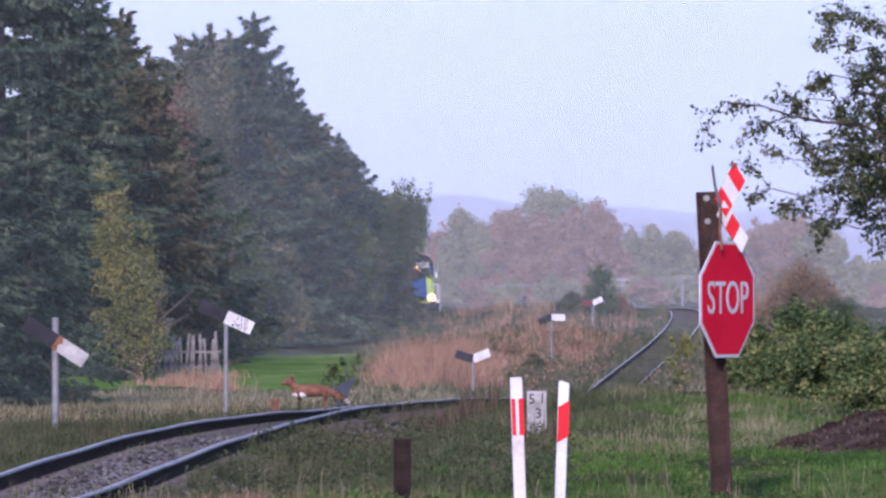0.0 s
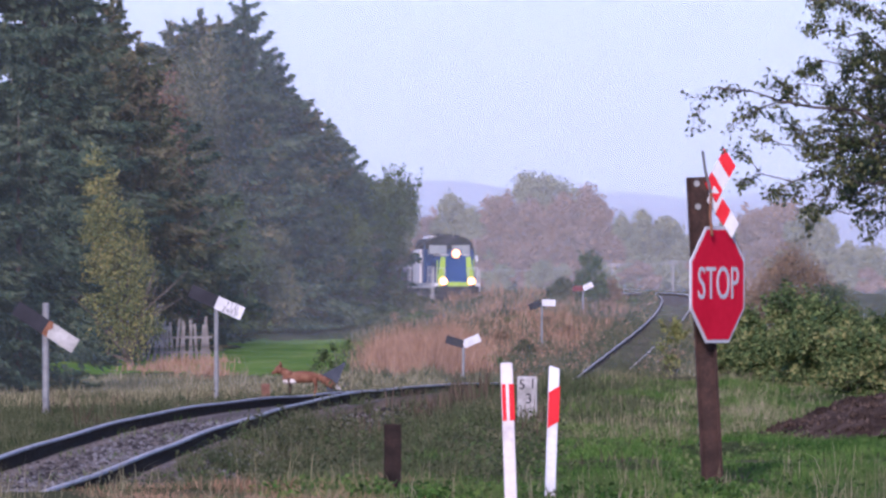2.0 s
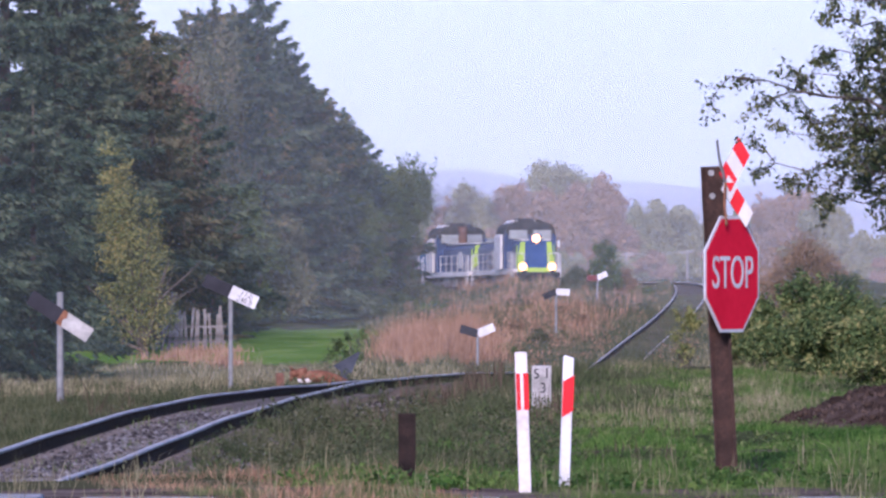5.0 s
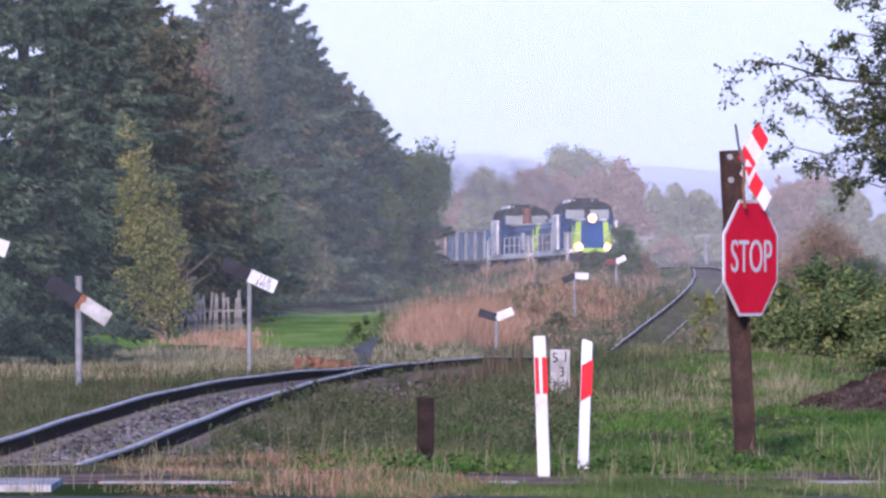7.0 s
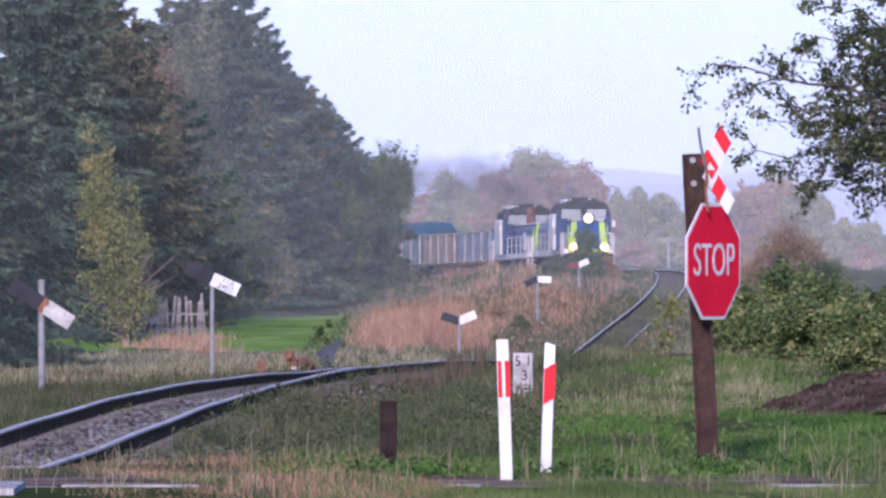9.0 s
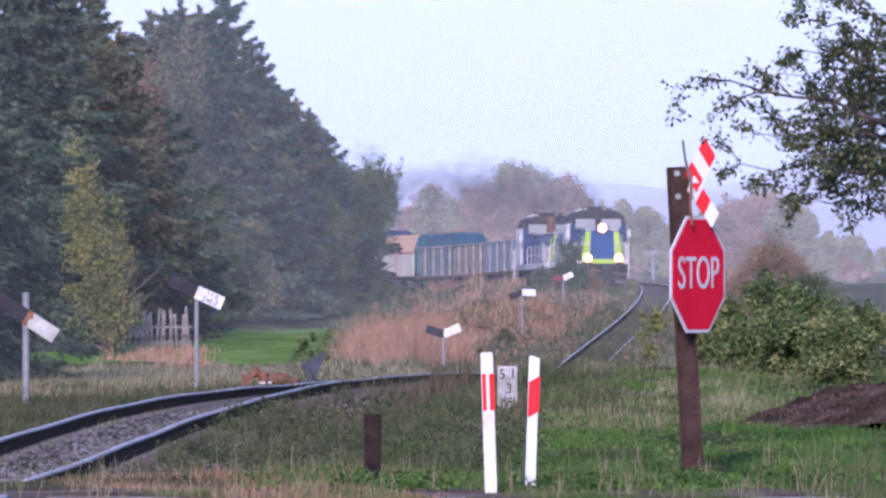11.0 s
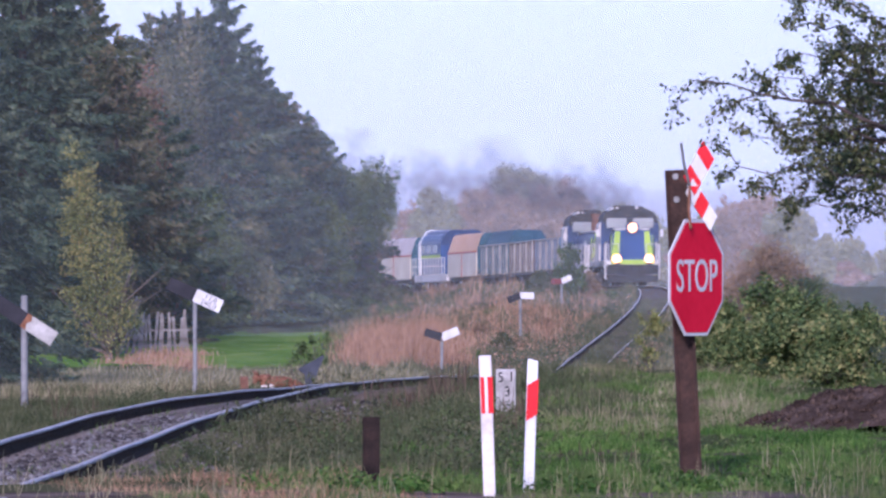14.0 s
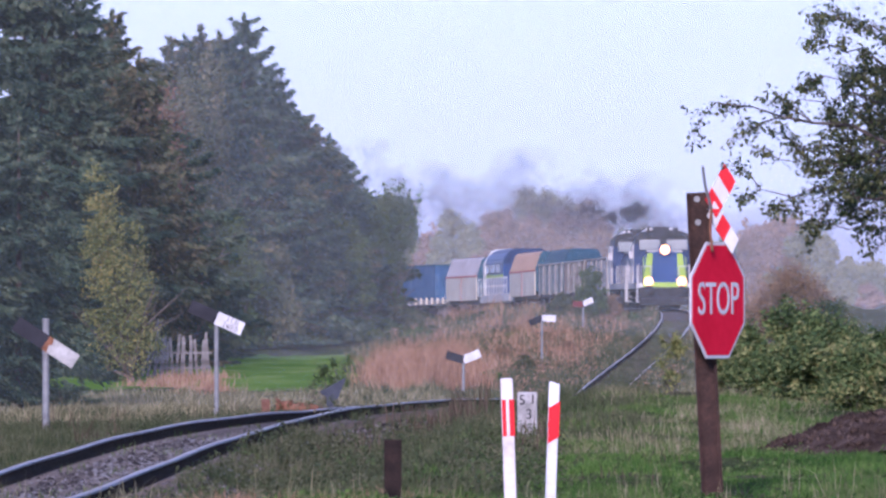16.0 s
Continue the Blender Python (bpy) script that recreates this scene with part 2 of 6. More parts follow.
# ---- mesh tools ----
def mesh_ob(name, bm, material, parent=None, smooth=False):
    me = bpy.data.meshes.new(name)
    bm.to_mesh(me)
    bm.free()
    for m in (material if isinstance(material, (list, tuple)) else [material]):
        me.materials.append(m)
    if smooth:
        for p in me.polygons:
            p.use_smooth = True
    ob = new(name, me)
    ob.parent = parent
    return ob


def part(name, bm, material, parent, label="", smooth=False):
    ob = mesh_ob(name, bm, material, parent, smooth)
    return tagged(ob, label) if label else ob


def arrays(name, verts, faces, material, parent=None, smooth=False):
    """A mesh from number arrays made in a loop."""
    me = bpy.data.meshes.new(name)
    verts, faces = np.asarray(verts, dtype=np.float32), np.asarray(faces, dtype=np.int32)
    k = faces.shape[1]
    me.vertices.add(len(verts))
    me.vertices.foreach_set("co", verts.ravel())
    me.loops.add(faces.size)
    me.loops.foreach_set("vertex_index", faces.ravel())
    me.polygons.add(len(faces))
    me.polygons.foreach_set("loop_start", np.arange(0, faces.size, k, dtype=np.int32))
    me.update(calc_edges=True)
    me.materials.append(material)
    if smooth:
        me.polygons.foreach_set("use_smooth", np.ones(len(faces), dtype=bool))
    ob = new(name, me)
    ob.parent = parent
    return ob


def box(bm, x0, x1, y0, y1, z0, z1, bevel=0.0, m=None):
    """A box with bevelled edges added to bm."""
    r = bmesh.ops.create_cube(bm, size=1.0)
    vs = r["verts"]
    for v in vs:
        v.co = Vector(((x0 + x1) / 2 + v.co.x * (x1 - x0), (y0 + y1) / 2 + v.co.y * (y1 - y0), (z0 + z1) / 2 + v.co.z * (z1 - z0)))
    if bevel:
        es = list({e for v in vs for e in v.link_edges})
        out = bmesh.ops.bevel(bm, geom=es, offset=bevel, segments=2, affect="EDGES", profile=0.7)
        vs = list({v for f in out["faces"] for v in f.verts} | {v for v in vs if v.is_valid})
    if m is not None:
        bmesh.ops.transform(bm, matrix=m, verts=vs)
    return bm


def rod(bm, a, b, r0, r1=None, seg=8):
    """A tapered round bar from a to b."""
    a, b = Vector(a), Vector(b)
    r1 = r0 if r1 is None else r1
    q = (b - a).to_track_quat("Z", "Y").to_matrix().to_4x4()
    bmesh.ops.create_cone(bm, cap_ends=True, segments=seg, radius1=r0, radius2=r1, depth=(b - a).length,
                          matrix=Matrix.Translation((a + b) / 2) @ q)
    return bm


def prism(bm, outline, y0, y1):
    """An outline in x, z drawn out along y."""
    a = [bm.verts.new((x, y0, z)) for x, z in outline]
    b = [bm.verts.new((x, y1, z)) for x, z in outline]
    n = len(outline)
    bm.faces.new(a[::-1])
    bm.faces.new(b)
    for i in range(n):
        bm.faces.new((a[i], a[(i + 1) % n], b[(i + 1) % n], b[i]))
    bmesh.ops.recalc_face_normals(bm, faces=bm.faces[:])
    return bm


def thing(name, m, label, category, group="", kind=""):
    ob = new(name)
    ob.empty_display_size = 0.2
    ob.matrix_world = m
    return tagged(ob, label, category, group, kind)


def letters(name, text, size, m, material, parent, extrude=0.003, narrow=1.0):
    """Raised lettering from the built-in font, as a mesh."""
    cu = bpy.data.curves.new(name, "FONT")
    cu.body, cu.size, cu.extrude, cu.align_x, cu.align_y = text, size, extrude, "CENTER", "CENTER"
    tmp = bpy.data.objects.new(name, cu)
    scene.collection.objects.link(tmp)
    bpy.context.view_layer.update()
    me = bpy.data.meshes.new_from_object(tmp.evaluated_get(bpy.context.evaluated_depsgraph_get()))
    bpy.data.objects.remove(tmp)
    me.transform(m @ Matrix.Diagonal((narrow, 1, 1, 1)))
    me.materials.clear()
    me.materials.append(material)
    ob = new(name, me)
    ob.parent = parent
    return ob


# ---- the line: distance ahead, sideways, rail height, cant ----
LINE = np.array([(40, -5.0, -2.16), (60, -4.65, -2.16), (82, -3.9, -2.16), (95, -3.53, -2.15), (105, -3.07, -2.15), (113, -2.56, -2.18),
                 (122, -1.86, -2.25), (129, -1.34, -2.33), (137, -0.68, -2.41), (150, 0.45, -2.58), (180, 2.3, -3.2), (220, 3.9, -3.8),
                 (250, 5.2, -4.05), (280, 6.45, -4.0), (300, 7.5, -3.8), (340, 9.7, -3.3), (365, 11.1, -2.85), (390, 12.2, -2.4),
                 (405, 12.55, -2.2), (420, 12.54, -2.15), (437, 11.46 + 0.3, -2.22), (453.6, 9.3, -2.5), (463, 7.51, -2.7), (479.6, 3.37, -3.1),
                 (488.7, 0.5, -3.25), (495.5, -1.9, -3.35), (514.1, -9.3, -3.4), (532, -18.2, -3.4), (549.2, -28.5, -3.4), (565.5, -40.1, -3.4),
                 (580.8, -53, -3.4), (610, -80, -3.4), (640, -108, -3.4)]) * (K, 1, 1)


def glide(xs, ys, q):
    """A smooth curve through control values."""
    xs, ys, q = np.asarray(xs, float), np.asarray(ys, float), np.asarray(q, float)
    d = np.gradient(ys, xs)
    i = np.clip(np.searchsorted(xs, q) - 1, 0, len(xs) - 2)
    h = xs[i + 1] - xs[i]
    t = np.clip((q - xs[i]) / h, 0, 1)
    return ((2 * t**3 - 3 * t**2 + 1) * ys[i] + (t**3 - 2 * t**2 + t) * h * d[i] + (3 * t**2 - 2 * t**3) * ys[i + 1] + (t**3 - t**2) * h * d[i + 1])


def line_x(y):
    a = glide(LINE[:, 0], LINE[:, 1], y)
    return (glide(LINE[:, 0], LINE[:, 1], np.asarray(y) - 11) + a * 2 + glide(LINE[:, 0], LINE[:, 1], np.asarray(y) + 11)) / 4


def line_z(y):
    return glide(LINE[:, 0], LINE[:, 2], y) + EYE_Z


def line_cant(y):
    return np.interp(np.asarray(y) / K, (105, 113, 122, 137, 160, 200), (0, 0.055, 0.11, 0.12, 0.08, 0))


WAY_Y = np.arange(924.0, 58.0, -0.5)
WAY_X, WAY_Z = line_x(WAY_Y), line_z(WAY_Y)
WAY_S = np.concatenate(([0], np.cumsum(np.hypot(np.diff(WAY_X), np.diff(WAY_Y)))))


def on_line(s):
    return Vector((np.interp(s, WAY_S, WAY_X), np.interp(s, WAY_S, WAY_Y), np.interp(s, WAY_S, WAY_Z)))


# ---- the ground ----
LEFT = np.array([(0, 0), (57, 0), (64, -0.25), (75, -0.62), (105, -0.68), (130, -1.0), (160, -1.4), (220, -2.2), (280, -2.45), (350, -2.45),
                 (382, -2.3), (410, -1.35), (450, -1.35), (480, -1.9), (520, -2.0), (700, -1.5), (1200, 0), (2000, 9), (3500, 24), (5000, 30)]) * (K, 1)
RIGHT = np.array([(0, 0), (60, 0), (75, -0.12), (90, -0.28), (105, -0.34), (125, -0.34), (140, -0.5), (165, -1.2), (220, -2.3), (280, -2.4),
                  (350, -1.9), (400, -1.0), (450, -0.9), (600, -1.2), (900, -1.2), (1400, 2), (2000, 9), (3500, 24), (5000, 30)]) * (K, 1)


def ground_z(x, y):
    x, y = np.asarray(x, float), np.asarray(y, float)
    yc = np.clip(y, 58, 924)
    dx = x - line_x(yc)
    nl, nr = np.interp(y, LEFT[:, 0], LEFT[:, 1]), np.interp(y, RIGHT[:, 0], RIGHT[:, 1])
    k = np.clip((dx + 3) / 6, 0, 1)
    nat = nl + (nr - nl) * k * k * (3 - 2 * k)
    # the bank beside the cutting
    bank = np.interp(y / K, (285, 320, 350, 385, 405, 425), (0, 0.35, 0.95, 1.5, 1.0, 0.0)) * np.clip((x + 3) / 6, 0, 1) * np.clip((-dx - 1.5) / 2.5, 0, 1)
    nat = nat + bank
    nat = nat + np.where(y > 89, 1, 0) * (0.10 * np.sin(x * 0.9 + y * 0.13) * np.sin(y * 0.21 + x * 0.3) + 0.05 * np.sin(x * 2.3 + 1) * np.sin(y * 0.7))
    bed = line_z(yc) - 0.42
    slope = 2.6 + 1.4 * np.clip((y - 202) / 115, 0, 1)
    b = np.clip((np.abs(dx) - 1.75) / slope, 0, 1)
    b = np.where((y < 101) | (y > 924), np.maximum(b, np.clip((101 - y) / 14, 0, 1) + (y > 924)), b)
    b = b * b * (3 - 2 * b)
    return bed * (1 - b) + nat * b


def cover_z(x, y):
    """The ground, or the ballast where it lies higher."""
    yc = np.clip(y, 72, 808)
    dx = np.abs(x - line_x(yc))
    bed = line_z(yc) - np.interp(dx, (0, 1.25, 1.75), (0.18, 0.2, 0.44)) + np.where(dx > 1.75, -9, 0) + np.where((y < 72) | (y > 808), -9, 0)
    return np.maximum(ground_z(x, y), bed)


def put(x, y, sink=0.03):
    return Vector((x, y, float(ground_z(x, y)) - sink))


def build_ground():
    ys = np.concatenate((np.arange(-40, 45, 6), np.arange(45, 230, 1.0), np.arange(230, 660, 3), np.arange(660, 1000, 10), np.geomspace(1000, 7000, 30)))
    us = np.linspace(-1, 1, 181)
    u = np.sign(us) * (0.25 * np.abs(us) + 0.75 * np.abs(us) ** 4)
    V = []
    for y in ys:
        w = 60 + max(y, 0) * 0.4
        x = u * w
        V.append(np.stack((x, np.full_like(x, y), ground_z(x, np.full_like(x, y))), 1))
    V = np.concatenate(V)
    n, m = len(ys), len(us)
    i = np.arange(n - 1)[:, None] * m + np.arange(m - 1)[None, :]
    F = np.stack((i, i + 1, i + m + 1, i + m), -1).reshape(-1, 4)
    ob = arrays("ground", V, F, M["ground"], smooth=True)
    tagged(ob, "uneven meadow ground of soil and short grass", "ground", kind="structure")


build_ground()


def sheet(name, x0, x1, y0, y1, nx, ny, lift, material, label, category, wave=0.0):
    xs, ys = np.linspace(x0, x1, nx), np.linspace(y0, y1, ny)
    X, Y = np.meshgrid(xs, ys)
    edge = np.minimum(1, np.minimum(np.minimum(X - x0, x1 - X) / (0.15 * (x1 - x0)), np.minimum(Y - y0, y1 - Y) / (0.15 * (y1 - y0))))
    Z = ground_z(X, Y) + lift * edge + wave * np.sin(X * 1.7) * np.sin(Y * 0.9) - 0.03 * (1 - edge)
    i = np.arange(ny - 1)[:, None] * nx + np.arange(nx - 1)[None, :]
    ob = arrays(name, np.stack((X, Y, Z), -1).reshape(-1, 3), np.stack((i, i + 1, i + nx + 1, i + nx), -1).reshape(-1, 4), material, smooth=True)
    return tagged(ob, label, category, kind="structure")


# ---- the track: bed, rails, sleepers ----
def build_track():
    ys = np.arange(72, 810, 1.5)
    prof = [(-1.75, -0.44), (-1.25, -0.2), (0, -0.17), (1.25, -0.2), (1.75, -0.44)]
    V, F = [], []
    for y in ys:
        for px, pz in prof:
            V.append((line_x(y) + px, y, line_z(y) + pz + (px / 1.5) * 0.5 * line_cant(y)))
    n = len(prof)
    for i in range(len(ys) - 1):
        for k in range(n - 1):
            a = i * n + k
            F.append((a, a + 1, a + n + 1, a + n))
    bed = arrays("ballast_bed", V, F, M["ballast_bed"], smooth=True)
    tagged(bed, "grey-brown crushed stone bed of a single railway track", "ballast bed", kind="structure")
    track = thing("railway_track", Matrix.Identity(4), "single railway track with worn steel rails on old sleepers", "railway track", kind="structure")
    side = [(-0.07, -0.165), (-0.07, -0.15), (-0.012, -0.125), (-0.012, -0.045), (-0.036, -0.03), (-0.036, -0.004),
            (-0.028, 0.0), (0.028, 0.0), (0.036, -0.004), (0.036, -0.03), (0.012, -0.045), (0.012, -0.125), (0.07, -0.15), (0.07, -0.165)]
    ry = np.concatenate((np.arange(72, 217, 1.0), np.arange(217, 810, 3)))
    for s in (-1, 1):
        V, F, mats = [], [], []
        kink = 0.006 * np.sin(ry * 0.37 + s)
        for y, kk in zip(ry, kink):
            for px, pz in side:
                V.append((line_x(y) + s * 0.7535 + px, y, line_z(y) + pz + (0.5 + s * 0.5) * line_cant(y) + kk))
        n = len(side)
        for i in range(len(ry) - 1):
            for k in range(n - 1):
                a = i * n + k
                F.append((a, a + 1, a + n + 1, a + n))
                mats.append(1 if 4 <= k <= 8 else 0)
        r = arrays("rail", V, F, M["railside"], track)
        r.data.materials.append(M["railtop"])
        r.data.polygons.foreach_set("material_index", np.array(mats, dtype=np.int32))
    bm = bmesh.new()
    box(bm, -1.25, 1.25, -0.12, 0.12, -0.13, 0.05, 0.02)
    first = part("sleeper", bm, M["sleeper"], track)
    y, k = 84.0, 0
    while y < 470 and k < 299:
        yy = y
        o = first if k == 0 else first.copy()
        if k:
            scene.collection.objects.link(o)
        o.matrix_basis = pose(float(line_x(yy)), yy, float(line_z(yy)) - 0.205 + 0.5 * float(line_cant(yy)), 0, math.degrees(-math.atan(float(line_cant(yy)) / 1.5)), random.uniform(-1, 1))
        y += 0.65 if k < 160 else 1.3
        k += 1


build_track()


# ---- plants ----
def blades(name, x, y, h, w, lean, material, label, category, seg=2, base=None):
    """Many single grass blades or stalks, each a tapered bent strip, in one mesh."""
    rng = np.random.RandomState(len(x) % 9973 + 7)
    n = len(x)
    h = h * np.clip(0.95 + 0.5 * np.sin(x * 2.1 + 0.4 * y) * np.sin(y * 0.45 - x) + 0.3 * np.sin(x * 5.3 + y * 0.9), 0.3, 1.8)
    z = cover_z(x, y) - 0.03 if base is None else base
    a = rng.uniform(-0.9, 0.9, n)
    cx, cy = np.cos(a) * w / 2, np.sin(a) * w / 2
    la, lm = rng.uniform(0, 2 * math.pi, n), np.abs(rng.normal(0, lean, n)) * h
    lx, ly = np.cos(la) * lm, np.sin(la) * lm
    V = np.stack([np.stack((x - cx, y - cy, z), 1), np.stack((x + cx, y + cy, z), 1),
                  np.stack((x + 0.35 * lx + cx * 0.7, y + 0.35 * ly + cy * 0.7, z + h * 0.6), 1),
                  np.stack((x + 0.35 * lx - cx * 0.7, y + 0.35 * ly - cy * 0.7, z + h * 0.6), 1),
                  np.stack((x + lx, y + ly, z + h * (1 - 0.25 * (lm / h) ** 2)), 1)], 1).reshape(-1, 3)
    i = np.arange(n)[:, None] * 5
    F = np.concatenate((i + np.array([[0, 1, 2]]), i + np.array([[0, 2, 3]]), i + np.array([[3, 2, 4]])), 0)
    ob = arrays(name, V, F, material)
    return tagged(ob, label, category, kind="stuff")


def scatter(n, y0, y1, px0, px1, seed, clump=0.0, k=40, power=1.0):
    """Places spread over a wedge of ground; clump: radius of the tufts that they gather in."""
    rng = np.random.RandomState(seed)
    m = max(1, n // k) if clump else n
    y = K * (y0 + (y1 - y0) * rng.uniform(0, 1, m) ** power)
    x = (rng.uniform(px0, px1, m) - 784) * y / FOCAL
    if clump:
        idx = rng.randint(0, m, n)
        r = clump * rng.normal(0, 1, (n, 2))
        x, y = x[idx] + r[:, 0], y[idx] + r[:, 1] * 1.5
    return x, y


def off_track(x, y, lo):
    k = np.abs(x - line_x(np.clip(y, 58, 924))) > lo
    return x[k], y[k]


def leaves(rng, centres, size, per, spread):
    """Small two-sided leaf quads gathered round the centres, most of them lying like the skin of their clump."""
    n = len(centres) * per
    off = rng.normal(0, 1, (n, 3))
    c = np.repeat(centres, per, 0) + off * spread
    up = off / (np.linalg.norm(off, axis=1)[:, None] + 1e-9) + np.array([0, 0, 0.5]) + rng.normal(0, 0.5, (n, 3))
    up /= np.linalg.norm(up, axis=1)[:, None] + 1e-9
    a = np.cross(up, rng.normal(0, 1, (n, 3)))
    a /= np.linalg.norm(a, axis=1)[:, None] + 1e-9
    b = np.cross(a, up)
    s = size * rng.uniform(0.6, 1.35, n)[:, None]
    V = np.stack((c - a * s, c - b * s * 0.5, c + a * s, c + b * s * 0.5), 1).reshape(-1, 3)
    return V, np.arange(n * 4).reshape(-1, 4)


def trunk_mesh(name, limbs, material, parent):
    bm = bmesh.new()
    for a, b, r0, r1 in limbs:
        rod(bm, a, b, r0, r1, 6)
    return part(name, bm, material, parent, smooth=True)


def spruce(m, h, spread, material, seed, label, dens=1.0, bare=0.03, point=0.7, fine=1.0):
    """A spruce: tapered trunk and whorls of uneven boughs that sag and lift their tips, hung with needle sprays."""
    rng = np.random.RandomState(seed)
    t = thing("spruce_tree", m, label, "spruce tree", "spruces at the field's edge")
    trunk_mesh("trunk", [((0, 0, -0.3), (0, 0, h * 0.5), 0.016 * h, 0.010 * h), ((0, 0, h * 0.5), (0, 0, h * 0.985), 0.010 * h, 0.01)], M["bark"], t)
    C, D = [], []
    sector = rng.uniform(0.78, 1.15, 7)
    z, turn = h * bare + 0.3, 0.0
    while z < h * 0.99:
        f = min(1.0, max(0.0, (z / h - bare) / (1 - bare)))
        full = spread * (1 - f) ** point * (0.75 + 0.25 * min(1.0, f / 0.12)) * rng.uniform(0.86, 1.1)
        turn += rng.uniform(0, 6.28)
        count = rng.randint(6, 9) if f < 0.9 else 5
        for k in range(count):
            a = (turn + 6.283 * (k + rng.uniform(-0.3, 0.3)) / count) % 6.283
            L = max(0.2, full * sector[int(a / 6.284 * 7)] * rng.choice([1.22, 1.08, 1.0, 0.9, 0.75, 0.55]))
            zb = z + rng.normal(0, 0.13)
            up = -0.28 + 0.75 * f ** 1.6 + rng.normal(0, 0.08)
            sag = 0.20 + 0.12 * (1 - f) + rng.normal(0, 0.05)
            n = int(max(14, L * 84 * dens / fine))
            q = rng.uniform(0.06, 1, n) ** 0.68
            r = L * q
            o = rng.normal(0, 1, n) * (0.05 + 0.15 * L * (1.0 - q) ** 0.8 * np.minimum(1, q * 3))
            hang = rng.uniform(0, 1, n) ** 1.4 * (0.10 + 0.13 * L * (1 - q * q) + 0.10 * (1 - f))
            zz = zb + L * (up * q - sag * q * q + 0.75 * np.maximum(0, q - 0.6) ** 1.7) - np.abs(o) * 0.35 - hang
            ca, sa = math.cos(a), math.sin(a)
            C.append(np.stack((ca * r - sa * o, sa * r + ca * o, zz), 1))
            side = np.sign(o) * rng.uniform(0.1, 0.9, n)
            dn = np.where(q > 0.85, rng.uniform(-0.5, 0.3, n), -rng.uniform(0.1, 1.3, n))
            D.append(np.stack((ca - sa * side, sa + ca * side, dn), 1))
        z += (0.60 + 0.36 * (1 - f)) * rng.uniform(0.8, 1.25) * max(0.75, h / 20)
    # the leader with its short upright sprays
    n = 60
    zt = h * rng.uniform(0.93, 1.0, n)
    C.append(np.stack((rng.normal(0, 0.05, n), rng.normal(0, 0.05, n), zt), 1))
    D.append(np.stack((rng.normal(0, 0.6, n), rng.normal(0, 0.6, n), np.full(n, 0.8)), 1))
    C, D = np.concatenate(C), np.concatenate(D)
    n = len(C)
    D /= np.linalg.norm(D, axis=1)[:, None]
    # sprays lie flat on the bough, some hang edgewise
    S = np.cross(D, np.array([0, 0, 0.9]) + rng.normal(0, 0.5, (n, 3)))
    S /= np.linalg.norm(S, axis=1)[:, None] + 1e-9
    ln = rng.uniform(0.16, 0.40, n)[:, None] * (0.75 + h / 70) * fine
    wd = ln * rng.uniform(0.20, 0.36, (n, 1))
    C[:, 2] = np.maximum(C[:, 2], 0.35)
    V = np.stack((C - S * wd, C + S * wd, C + D * ln), 1).reshape(-1, 3)
    arrays("crown", V, np.arange(n * 3).reshape(-1, 3), material, t)
    return t


